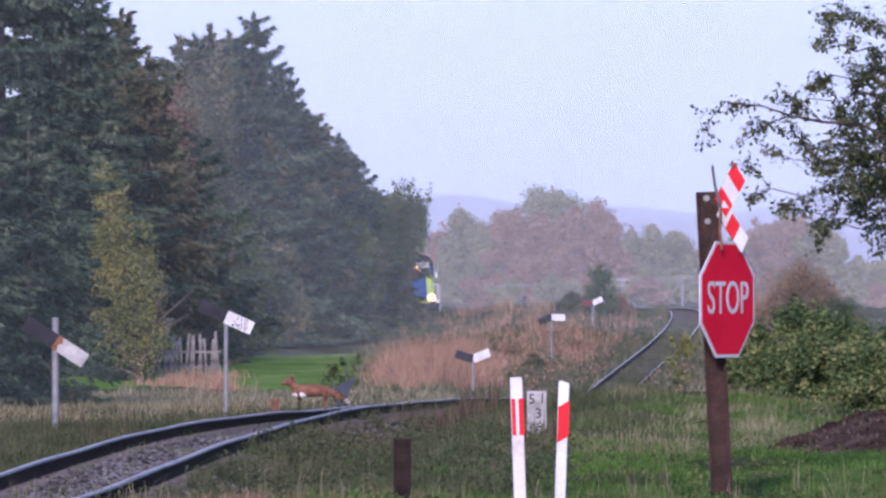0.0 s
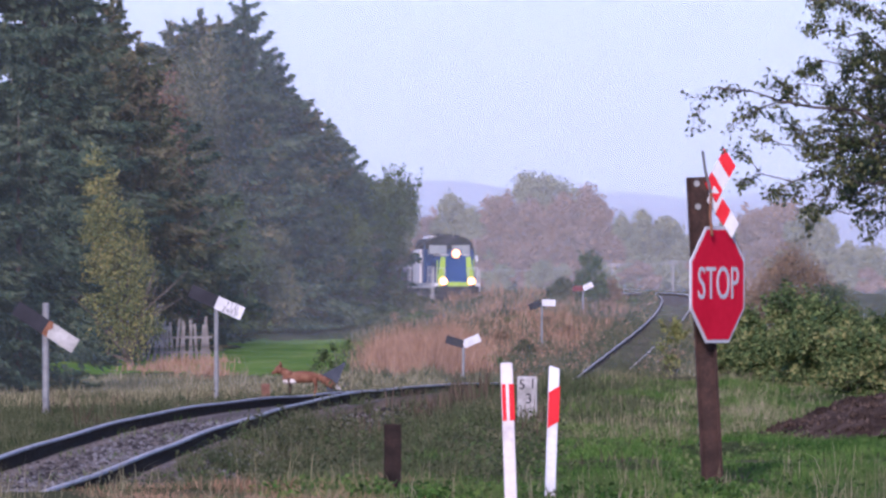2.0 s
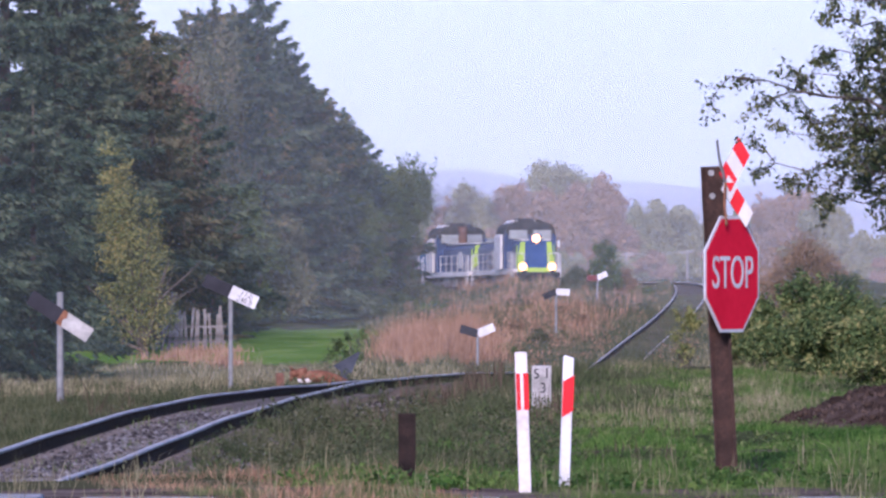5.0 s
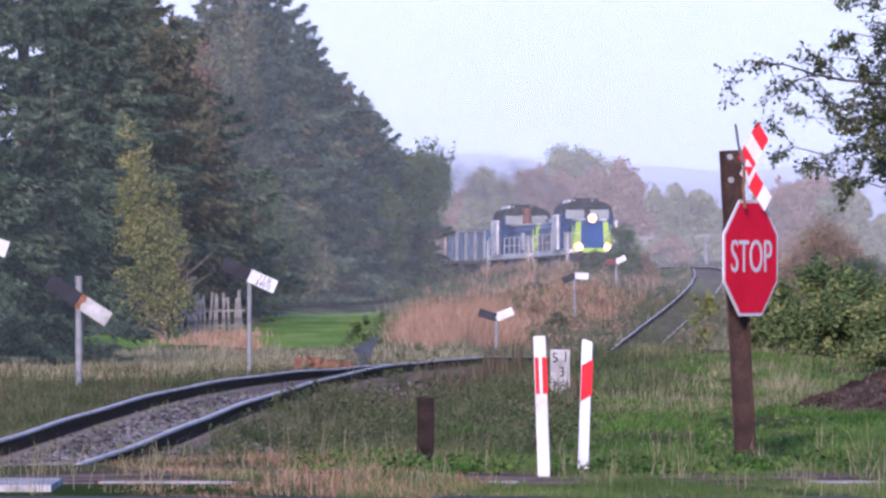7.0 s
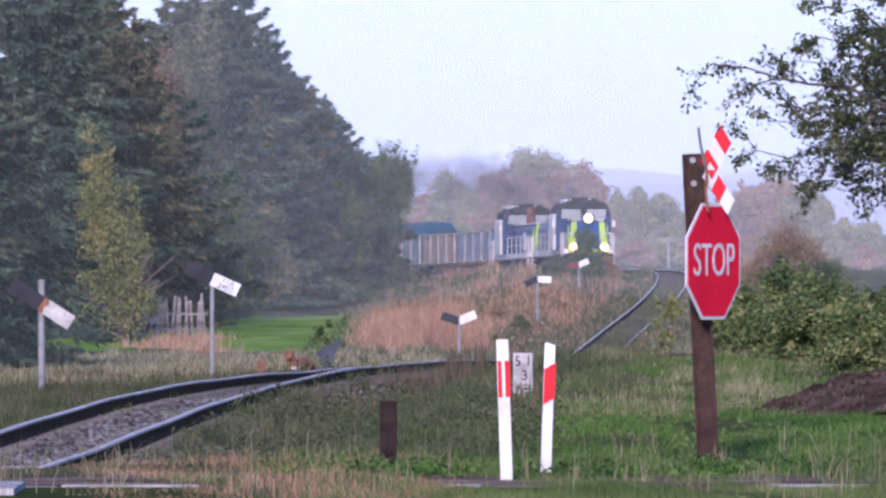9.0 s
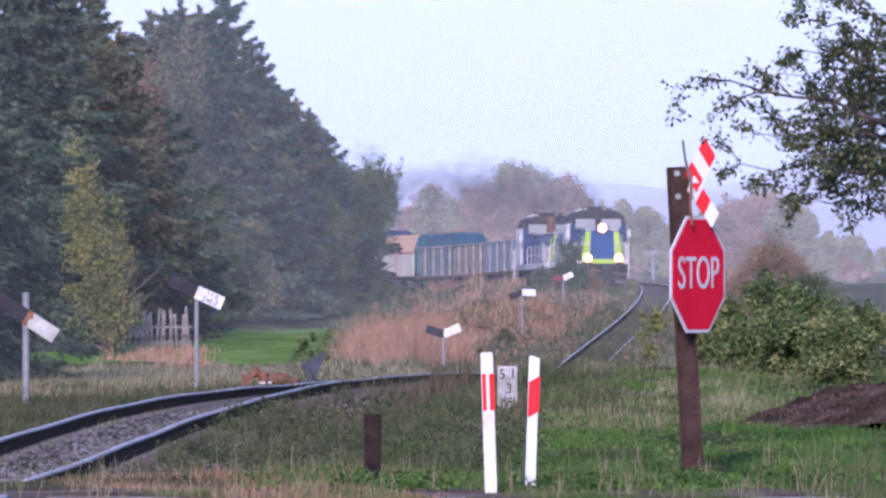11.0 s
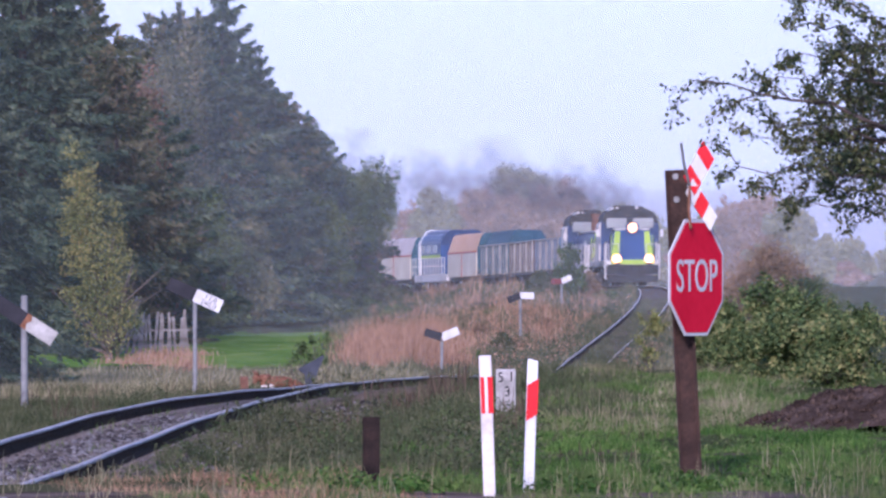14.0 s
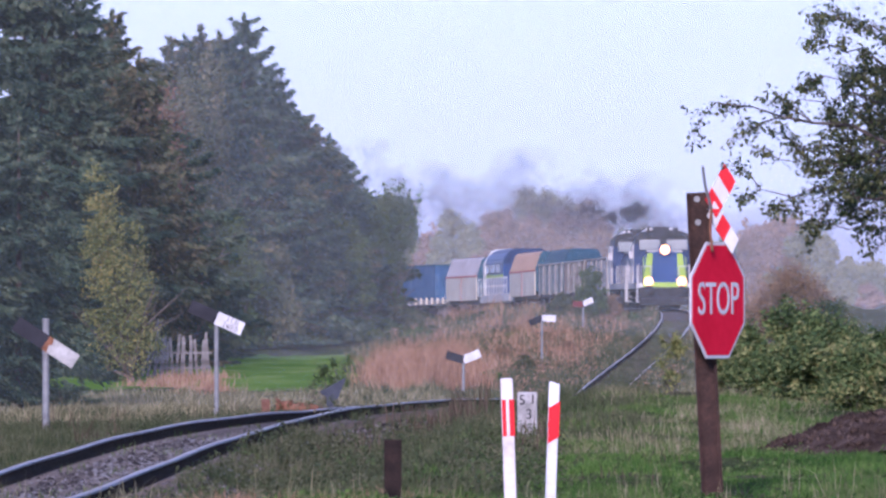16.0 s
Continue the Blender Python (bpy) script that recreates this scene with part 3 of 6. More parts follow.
def leafy(name, m, h, w, material, seed, label, category, group="", leaf=0.11, clumps=140, per=22, low=0.15, shape=1.0, kind="", limbs=9, skew=0.0, sprigs=0, taper=0.45, lobes=0):
    """A broadleaved tree or shrub: limbs that fork, and clumps of leaves about their ends."""
    rng = np.random.RandomState(seed)
    t = thing(name, m, label, category, group, kind)
    L, E = [((0, 0, -0.3), (0.02 * h, 0, h * low), 0.022 * h, 0.017 * h)], []
    for k in range(limbs):
        a, e = rng.uniform(0, 6.28), rng.uniform(0.25, 1.35)
        ln = h * rng.uniform(0.3, 0.55) * (0.62 if lobes else 1.0)
        b = Vector((math.cos(a) * math.cos(e) * ln * w / h * 1.4 + skew * ln, math.sin(a) * math.cos(e) * ln * w / h * 1.4, h * low + math.sin(e) * ln))
        L.append(((0.02 * h, 0, h * low * 0.95), b, 0.011 * h, 0.005 * h))
        for j in range(3):
            c = b + Vector(rng.normal(0, 1, 3)) * h * 0.11 + Vector((0, 0, 0.07 * h))
            L.append((b, c, 0.005 * h, 0.0015 * h))
    trunk_mesh("trunk", L, M["bark"], t)
    u = rng.normal(0, 1, (clumps, 3))
    u /= np.linalg.norm(u, axis=1)[:, None]
    r = rng.uniform(0.35, 1.0, clumps)[:, None] ** 0.5 * rng.uniform(0.8, 1.15, (clumps, 1))
    cz = h * (low + 1) / 2
    half = np.array([w / 2, w / 2, h * (1 - low) / 2 * shape])
    C = u * r * half
    if lobes:
        # several rounded heads of foliage with gaps between them
        va, vr = rng.uniform(0, 6.283, lobes), rng.uniform(0.1, 0.62, lobes)
        vz = np.linspace(-0.82, 0.6, lobes) + rng.normal(0, 0.08, lobes)
        v = np.stack((np.cos(va) * vr, np.sin(va) * vr, vz), 1)
        v[0] = (0.1 * v[0, 0], 0, 0.66)
        size_ = rng.uniform(0.26, 0.46, lobes)
        pick = rng.randint(0, lobes, clumps)
        C = (v[pick] + u * r * size_[pick][:, None] * np.array([1.1, 1.1, 0.85])) * half
    C[:, 0] *= 1 - taper * np.clip(C[:, 2] / (h * 0.5), -0.2, 1)
    C[:, 2] += cz
    V, F = leaves(rng, C, leaf, per, (0.04 if lobes else 0.055) * (h + w) / 2)
    if sprigs:
        top = C[np.argsort(-(C[:, 2] / h + 0.3 * rng.uniform(0, 1, clumps)))[:sprigs]]
        st = np.concatenate([p + np.linspace(0, 1, 9)[:, None] * np.array([rng.normal(0, 0.12), rng.normal(0, 0.12), rng.uniform(0.12, 0.3)]) * h * 0.6 for p in top])
        V2, F2 = leaves(rng, st, leaf * 1.25, 3, leaf * 0.8)
        V, F = np.concatenate((V, V2)), np.concatenate((F, F2 + len(V)))
    V[:, 2] = np.maximum(V[:, 2], 0.03)
    arrays("crown", V, F, material, t)
    return t


def tree_at(px, py, d, **kw):
    """Foot and height of a tree whose top shows in that direction."""
    p = at(px, py, d)
    foot = put(p.x, p.y)
    return Matrix.Translation(foot), p.z - foot.z


def build_spruces():
    rows = [(0, -420, 222, 3.5, 0), (-150, -350, 212, 4.0, 0), (150, -60, 320, 4.4, 0), (215, 20, 350, 4.4, 1), (95, -200, 300, 4.4, 0),
            (318, 68, 385, 4.6, 1), (372, 46, 392, 4.8, 1), (448, 24, 390, 5.6, 0), (345, 62, 400, 4.8, 0), (405, 56, 398, 4.8, 1), (262, 95, 330, 4.2, 1), (512, 135, 396, 5.0, 0),
            (560, 205, 400, 4.6, 1), (598, 240, 402, 4.4, 0), (632, 285, 406, 4.0, 0), (664, 335, 408, 3.6, 0), (420, 150, 386, 4.4, 0),
            (480, 240, 388, 4.2, 1), (340, 230, 360, 4.0, 0), (585, 360, 394, 3.4, 0), (530, 330, 390, 3.6, 0), (50, 190, 210, 2.6, 0),
            (405, 300, 384, 3.4, 0), (640, 420, 400, 2.8, 1), (-60, 100, 205, 3.0, 0), (150, 190, 330, 3.8, 0), (300, 300, 340, 3.4, 0), (100, 60, 325, 4.2, 1), (230, 180, 360, 4.2, 0), (100, 380, 322, 2.6, 0), (470, 400, 388, 3.0, 0),
            (60, -120, 345, 5.0, 0), (185, 40, 372, 4.8, 0), (285, 105, 425, 5.0, 0), (360, 75, 430, 5.2, 0), (430, 70, 432, 5.2, 0), (490, 130, 430, 5.0, 0), (545, 200, 432, 4.8, 0),
            (605, 265, 436, 4.4, 0), (645, 325, 438, 4.0, 0), (120, 0, 350, 5.0, 0), (240, 120, 400, 4.8, 0)]
    for i, (px, py, d, w, kind) in enumerate(rows):
        m, h = tree_at(px, py, d)
        spruce(m @ pose(0, 0, 0, 0, 0, 37 * i), h, w * 1.0, M["spruce_brown" if kind else "spruce"], 100 + i,
               ("tall spruce with browned cones and needles" if kind else "tall dark green spruce") + " beside the field", point=0.66, fine=0.66 if d < 240 else 1.0, bare=0.05 if d < 240 else 0.03)


def build_broadleaf():
    m, h = tree_at(243, 285, 296)
    leafy("birch_tree", m @ pose(0, 0, 0, 0, -9, 0), h, 2.7, M["birch"], 5, "young birch with yellowing leaves before the spruces", "birch tree", leaf=0.07, clumps=320, per=42, low=0.03, limbs=9, lobes=20, taper=0.75)
    m, h = tree_at(258, 385, 305)
    leafy("birch_tree", m, h, 2.4, M["birch"], 6, "small yellow-green birch sapling before the spruces", "birch tree", leaf=0.07, clumps=120, per=22, low=0.05, limbs=10, lobes=9, taper=0.6)
    m, h = tree_at(700, 338, 404)
    leafy("willow_tree", m, h, 3.9, M["broad"], 8, "rounded green willow at the end of the spruces", "willow tree", leaf=0.085, clumps=330, per=52, low=0.04, limbs=18, sprigs=90, taper=-0.05, lobes=12)
    # broadleaved trees among the spruces
    for i, (px, py, d, w, m_) in enumerate([(335, 100, 380, 3.6, "olivebrown"), (388, 72, 384, 3.8, "olivebrown"), (312, 150, 346, 2.6, "russet"), (300, 215, 340, 3.0, "olivebrown"),
                                            (425, 360, 383, 3.4, "broad"), (560, 330, 391, 3.6, "olivebrown"), (620, 380, 395, 3.2, "broad"), (500, 430, 385, 3.2, "olivebrown"), (365, 420, 378, 3.0, "broad")]):
        m, h = tree_at(px, py, d)
        leafy("wood_tree", m, h, w, M[m_], 420 + i, {"broad": "dull green", "russet": "russet", "olivebrown": "olive-brown"}[m_] + " broadleaved tree among the spruces", "tree",
              "broadleaved trees of the wood", leaf=0.12, clumps=260, per=34, low=0.06, limbs=12, lobes=15, taper=0.35)
    # undergrowth below the spruces
    for i, (px, py, d, w) in enumerate([(610, 560, 394, 4.5), (560, 568, 390, 4), (655, 555, 398, 4.5), (700, 548, 402, 4), (520, 575, 388, 4), (470, 580, 386, 4),
                                        (430, 575, 384, 4), (745, 552, 404, 3.5), (380, 575, 380, 4), (330, 570, 372, 4)]):
        m, h = tree_at(px, py, d)
        leafy("bush", m, h, w, M["verge" if i % 2 else "broad"], 30 + i, "low grey-green bush along the wood's edge", "bush", "bushes at the wood's edge", leaf=0.11, clumps=110, per=26, low=0.0)
    # bushes on the railway bank
    m, h = tree_at(1062, 468, 392)
    leafy("bush", m, h, 1.7, M["broad"], 51, "dark green bush on the railway bank", "bush", leaf=0.09, clumps=90, per=30, low=0.0, taper=0.1)
    m, h = tree_at(1100, 522, 396)
    leafy("bush", m, h, 1.4, M["rust_leaf"], 52, "low reddish bush on the railway bank", "bush", leaf=0.08, clumps=90, per=30, low=0.0)
    m, h = tree_at(1015, 520, 388)
    leafy("bush", m, h, 1.7, M["verge"], 53, "low olive bush on the railway bank", "bush", leaf=0.08, clumps=110, per=30, low=0.0)
    for i, (px, py, d, w) in enumerate([(868, 568, 385, 1.0), (930, 585, 350, 1.1), (905, 612, 318, 0.9), (985, 552, 378, 1.2), (1128, 552, 392, 1.0), (800, 585, 372, 1.0), (948, 628, 300, 0.8),
                                        (760, 580, 380, 1.4), (1020, 600, 330, 0.9), (1085, 565, 375, 0.9), (885, 655, 272, 0.8), (840, 556, 398, 1.2), (730, 600, 350, 1.0)]):
        m, h = tree_at(px, py, d)
        leafy("bank_shrub", m, max(0.5, h), w * 1.4, M[("verge", "grass", "rust_leaf")[i % 3]], 320 + i, ("olive", "green", "rusty")[i % 3] + " low shrub on the railway bank", "shrub",
              "shrubs on the railway bank", leaf=0.07, clumps=46, per=24, low=0.0, limbs=5)
    # hedge on the right of the line
    for i, (px, py, d, w) in enumerate([(1415, 545, 128, 1.7), (1490, 562, 126, 2.1), (1352, 580, 131, 1.2), (1560, 590, 122, 2.0), (1440, 600, 122, 2.0),
                                        (1300, 615, 133, 0.9), (1530, 605, 119, 1.8), (1380, 610, 125, 1.3)]):
        m, h = tree_at(px, py, d)
        leafy("hedge_bush", m, h, w, M["hazel"], 60 + i, "dense green bush with yellowing leaf tips", "bush", "hedge beside the line", leaf=0.036, clumps=int(100 * w) + 30, per=44, low=0.0, sprigs=int(30 * w), lobes=12, taper=0.2)
    m, h = tree_at(1200, 598, 134)
    leafy("sapling", m, h, 0.75, M["sapling"], 78, "thin sapling with sparse yellow-green leaves by the rail", "sapling", leaf=0.032, clumps=46, per=12, low=0.0, lobes=9, taper=0.1, sprigs=8)
    m, h = tree_at(1418, 462, 300)
    leafy("shrub", m, h, 4.2, M["rust_leaf"], 81, "round shrub with rusty orange autumn leaves", "shrub", leaf=0.045, clumps=420, per=70, low=0.0, limbs=16)
    m, h = tree_at(1490, 520, 280)
    leafy("shrub", m, h, 2.6, M["broad"], 82, "dull green shrub beside the rusty one", "shrub", leaf=0.05, clumps=180, per=50, low=0.0)
    # far groves, with haze partly put into their leaf colours
    rng = random.Random(4)
    rows = [(785, 400, 0), (812, 365, 1), (845, 395, 1), (800, 430, 0), (880, 375, 0), (912, 365, 0), (945, 325, 1), (985, 332, 1), (960, 375, 0), (1015, 365, 0), (1050, 358, 0),
            (1085, 385, 0), (1120, 405, 1), (1150, 398, 1), (1185, 408, 1), (1215, 420, 1), (930, 430, 0), (1000, 430, 0), (860, 450, 0), (1040, 440, 0),
            (1340, 395, 0), (1375, 385, 0), (1415, 375, 0), (1450, 390, 1), (1480, 420, 1), (1300, 420, 1), (1520, 455, 1), (1260, 430, 1), (1560, 460, 1),
            (760, 440, 0), (1640, 440, 1), (740, 420, 1), (690, 410, 1)]
    for i, (px, py, kind) in enumerate(rows):
        d = rng.uniform(640, 760)
        m, h = tree_at(px, py, d)
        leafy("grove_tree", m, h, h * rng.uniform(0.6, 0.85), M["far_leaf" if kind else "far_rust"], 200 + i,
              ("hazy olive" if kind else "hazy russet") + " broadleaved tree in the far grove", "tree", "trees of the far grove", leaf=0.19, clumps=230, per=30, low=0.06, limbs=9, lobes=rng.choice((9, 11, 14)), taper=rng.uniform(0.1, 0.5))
    for i in range(26):
        px = 740 + i * 34
        m, h = tree_at(px, 498 + rng.uniform(-22, 16), rng.uniform(590, 625))
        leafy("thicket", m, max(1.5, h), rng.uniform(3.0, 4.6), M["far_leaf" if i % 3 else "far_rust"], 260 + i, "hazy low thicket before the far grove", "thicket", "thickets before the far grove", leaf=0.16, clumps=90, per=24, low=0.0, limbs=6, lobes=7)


def fruit_tree():
    """The overhanging fruit tree whose stem stands outside the view."""
    d = 52.0
    foot = put((1800 - 784) * d * K / FOCAL, d * K)
    t = thing("fruit_tree", Matrix.Translation(foot), "old fruit tree with small dark leaves and thin bare twigs", "fruit tree")
    rng = random.Random(21)
    limbs, tips = [], []

    def grow(a, dirn, ln, r, depth):
        p = a.copy()
        for k in range(5):
            dirn = (dirn + Vector((rng.uniform(-.16, .16), rng.uniform(-.2, .2), rng.uniform(-.16, .14)))).normalized()
            q = p + dirn * ln / 5
            limbs.append((p, q, r * (1 - k * 0.14), r * (1 - (k + 1) * 0.14)))
            if depth < 3 and (k > 0 or depth == 0):
                for j in range(2 if depth == 0 else 1):
                    side = Vector((rng.uniform(-.7, .5), rng.uniform(-.8, .8), rng.uniform(-.75, .6)))
                    grow(q, (dirn + side).normalized(), ln * rng.uniform(0.38, 0.6), r * 0.5, depth + 1)
            if depth >= 1:
                tips.append((q, depth))
            p = q

    top = at(1800, 330, d) - foot
    limbs.append((Vector((0, 0, -0.3)), top * 0.55, 0.12, 0.09))
    limbs.append((top * 0.55, top, 0.09, 0.07))
    # main boughs that reach over the road
    for px, py, qx, qy, r in [(1800, 330, 1290, 190, .018), (1790, 260, 1480, 70, .014), (1790, 380, 1370, 345, .016), (1800, 420, 1520, 410, .016),
                              (1800, 330, 1400, 285, .014), (1800, 290, 1480, 130, .018), (1800, 340, 1450, 260, .018), (1800, 360, 1540, 300, .016), (1800, 400, 1460, 370, .014), (1800, 310, 1500, 215, .016), (1800, 250, 1560, 180, .016), (1790, 230, 1500, 30, .015), (1800, 280, 1440, 165, .014), (1800, 330, 1470, 300, .016), (1800, 370, 1490, 335, .016), (1800, 300, 1530, 250, .016), (1800, 390, 1540, 365, .015), (1800, 240, 1550, 110, .016)]:
        a, b = at(px, py, d) - foot, at(qx, qy, d + rng.uniform(-1.2, 1.2)) - foot
        p, n = a, 9
        for k in range(n):
            f = (k + 1) / n
            q = a.lerp(b, f) + Vector((rng.uniform(-.03, .03), rng.uniform(-.08, .08), rng.uniform(-.05, .05) + 0.10 * math.sin(3.1 * f)))
            limbs.append((p, q, r * (1.1 - 0.9 * k / n), r * (1.1 - 0.9 * (k + 1) / n)))
            if f > 0.25:
                for j in range(rng.choice((1, 1, 2))):
                    dirn = ((b - a).normalized() + Vector((rng.uniform(-.6, .6), rng.uniform(-.7, .7), rng.uniform(-1.0, .9)))).normalized()
                    grow(q, dirn, rng.uniform(0.18, 0.42) * (1.35 - f * 0.75), r * 0.3, 2)
            p = q
    trunk_mesh("trunk", limbs, M["twig"], t)
    C = np.array([tuple(p) for p, dd in tips])
    nrng = np.random.RandomState(3)
    V, F = leaves(nrng, C, 0.020, 3, 0.026)
    arrays("crown", V, F, M["apple"], t)


def low_left(x, y, h):
    """Shorter growth towards the crossing, where the track is kept clear."""
    return h * np.interp(x / y, (-0.042, -0.034, -0.02), (0.03, 0.2, 1.0))


def build_grass():
    R = np.random.RandomState(11)
    # road verge and the lush strip
    x, y = scatter(24000, 51, 55.3, 560, 1640, 1, 0.09, 40)
    blades("verge_grass", x, y, low_left(x, y, R.uniform(0.03, 0.11, len(x))), 0.007, 0.6, M["grass"], "short trodden grass along the road edge", "grass")
    x, y = scatter(17000, 57.2, 61, 560, 1640, 2, 0.09, 60)
    blades("verge_grass", x, y, low_left(x, y, R.uniform(0.03, 0.10, len(x)) * R.choice([1, 1, 1, 1.8], len(x))), 0.007, 0.5, M["grass"], "fresh grass tufts at the road edge", "grass")
    x, y = scatter(13000, 51, 61.5, -60, 760, 61, 0.12, 30)
    blades("verge_grass", x, y, low_left(x, y, R.uniform(0.04, 0.12, len(x))), 0.007, 0.8, M["verge"], "short olive and brown weeds on the trodden verge", "weeds")
    x, y = scatter(8000, 51, 62, -60, 800, 62, 0.14, 30)
    blades("dry_grass", x, y, low_left(x, y, R.uniform(0.05, 0.16, len(x))), 0.006, 0.9, M["reed"], "reddish dry grass on the trodden verge", "dry grass")
    x, y = scatter(1700, 262, 300, 262, 408, 63, 0.4, 40)
    blades("dry_grass", x, y, R.uniform(0.1, 0.5, len(x)), 0.03, 0.5, M["reed"], "reddish dry grass round the broken fence", "dry grass")
    x, y = scatter(9000, 55.3, 57.4, -60, 1640, 51, 0.07, 50)
    blades("verge_grass", x, y, low_left(x, y, R.uniform(0.03, 0.12, len(x))), 0.007, 0.8, M["grass"], "sparse grass tufts on the trodden verge", "grass")
    x, y = off_track(*scatter(9000, 110, 138, 740, 1020, 52, 0.25, 50), 0.95)
    blades("tall_weeds", x, y, R.uniform(0.15, 0.42, len(x)), 0.014, 0.6, M["verge"], "tall olive weeds beside the track", "weeds")
    x, y = off_track(*scatter(320, 108, 130, 735, 880, 53, 0.15, 8), 0.95)
    blades("dead_weeds", x, y, R.uniform(0.3, 0.6, len(x)), 0.03, 0.18, M["deadweed"], "dead brown dock stalks beside the track", "dead weeds")
    x, y = scatter(90, 84, 97, 925, 985, 54, 0.10, 8)
    blades("dead_weeds", x, y, R.uniform(0.2, 0.5, len(x)), 0.014, 0.22, M["deadweed"], "dead brown stalks before the distance stone", "dead weeds")
    x, y = scatter(60, 64, 80, 1000, 1250, 55, 0.12, 6)
    blades("dead_weeds", x, y, R.uniform(0.12, 0.3, len(x)), 0.010, 0.3, M["deadweed"], "thin dead stalks in the meadow", "dead weeds")
    x, y = scatter(1000, 51.5, 62, -60, 1640, 33, 0.05, 5)
    blades("dry_stalks", x, y, R.uniform(0.1, 0.3, len(x)), 0.006, 0.35, M["dry"], "dry straw-coloured stalks at the road edge", "dry grass")
    x, y = scatter(60000, 61, 82, 700, 1660, 3, 0.12, 50)
    blades("meadow_grass", x, y, R.uniform(0.03, 0.11, len(x)), 0.009, 0.85, M["lush"], "lush green meadow grass", "grass")
    x, y = off_track(*scatter(80000, 61, 110, -40, 900, 4, 0.15, 60), 0.98)
    blades("weedy_grass", x, y, np.where((y < 120) & (x > line_x(y)), low_left(x, y, 1.0), 1.0) * R.uniform(0.06, 0.2, len(x)), 0.010, 0.9, M["verge"], "rough olive and brown weeds on the bank", "weeds")
    x, y = off_track(*scatter(46000, 82, 132, 780, 1660, 5, 0.25, 60), 1.0)
    blades("meadow_grass", x, y, R.uniform(0.05, 0.16, len(x)), 0.012, 0.85, M["grass"], "rough meadow grass", "grass")
    x, y = off_track(*scatter(30000, 84, 128, 1040, 1480, 35, 0.35, 90), 1.0)
    blades("meadow_grass", x, y, R.uniform(0.04, 0.13, len(x)), 0.012, 0.85, M["lush"], "bright green meadow grass", "grass")
    x, y = off_track(*scatter(11000, 84, 150, 820, 1500, 6, 0.3, 60), 1.0)
    blades("dry_grass", x, y, R.uniform(0.08, 0.24, len(x)), 0.010, 0.45, M["dry"], "pale dry grass among the green", "dry grass")
    x, y = off_track(*scatter(60000, 95, 190, -80, 1180, 7, 0.3, 50), 1.0)
    blades("weedy_grass", x, y, R.uniform(0.08, 0.28, len(x)), 0.016, 0.8, M["verge"], "rough olive and brown weeds beside the track", "weeds")
    x, y = off_track(*scatter(700, 100, 180, -80, 1000, 8, 0.12, 6), 1.7)
    blades("dead_weeds", x, y, R.uniform(0.2, 0.55, len(x)), 0.018, 0.3, M["deadweed"], "dead brown dock stalks beside the track", "dead weeds")
    x, y = off_track(*scatter(26000, 150, 262, -80, 720, 9, 0.5, 30), 2.0)
    blades("dry_grass", x, y, R.uniform(0.08, 0.32, len(x)), 0.025, 0.4, M["dry"], "tall dry straw-coloured grass before the field", "dry grass")
    x, y = off_track(*scatter(46000, 225, 420, 690, 1500, 10, 0.9, 90), 0.95)
    blades("bank_grass", x, y, R.uniform(0.15, 0.5, len(x)), 0.035, 0.7, M["dry"], "dry grass on the railway bank", "dry grass")
    x, y = off_track(*scatter(80000, 240, 420, 690, 1250, 12, 1.0, 90), 0.95)
    blades("bank_weeds", x, y, R.uniform(0.15, 0.5, len(x)), 0.04, 0.7, M["verge"], "olive weeds on the railway bank", "weeds")
    x, y = scatter(18000, 258, 300, 705, 850, 13, 0.5, 40)
    blades("reddish_reeds", x, y, R.uniform(0.5, 1.35, len(x)), 0.022, 0.42, M["reed"], "tall reddish dry reeds below the bank", "reeds")
    x, y = off_track(*scatter(5500, 300, 400, 760, 1200, 14, 0.9, 60), 2.3)
    blades("reddish_reeds", x, y, R.uniform(0.4, 0.9, len(x)), 0.03, 0.3, M["reed"], "reddish dry grass on the bank", "reeds")
    x, y = scatter(2600, 200, 234, 190, 420, 15, 0.7, 30)
    blades("dry_grass", x, y, R.uniform(0.1, 0.42, len(x)), 0.025, 0.45, M["dry"], "straw-coloured dry grass before the fence", "dry grass")


def herbs(name, n, y0, y1, px0, px1, seed, size, tall, material, label, lo=1.0):
    """Low broad-leaved weeds in scattered clumps."""
    rng = np.random.RandomState(seed)
    x, y = off_track(*scatter(n, y0, y1, px0, px1, seed, 0.12, 7), lo)
    k = low_left(x, y, 1.0)
    c = np.stack((x, y, cover_z(x, y) + rng.uniform(0.0, 1.0, len(x)) ** 1.5 * tall * k), 1)
    V, F = leaves(rng, c, size, 4, size * 1.1)
    tagged(arrays(name, V, F, material), label, "weeds", kind="stuff")


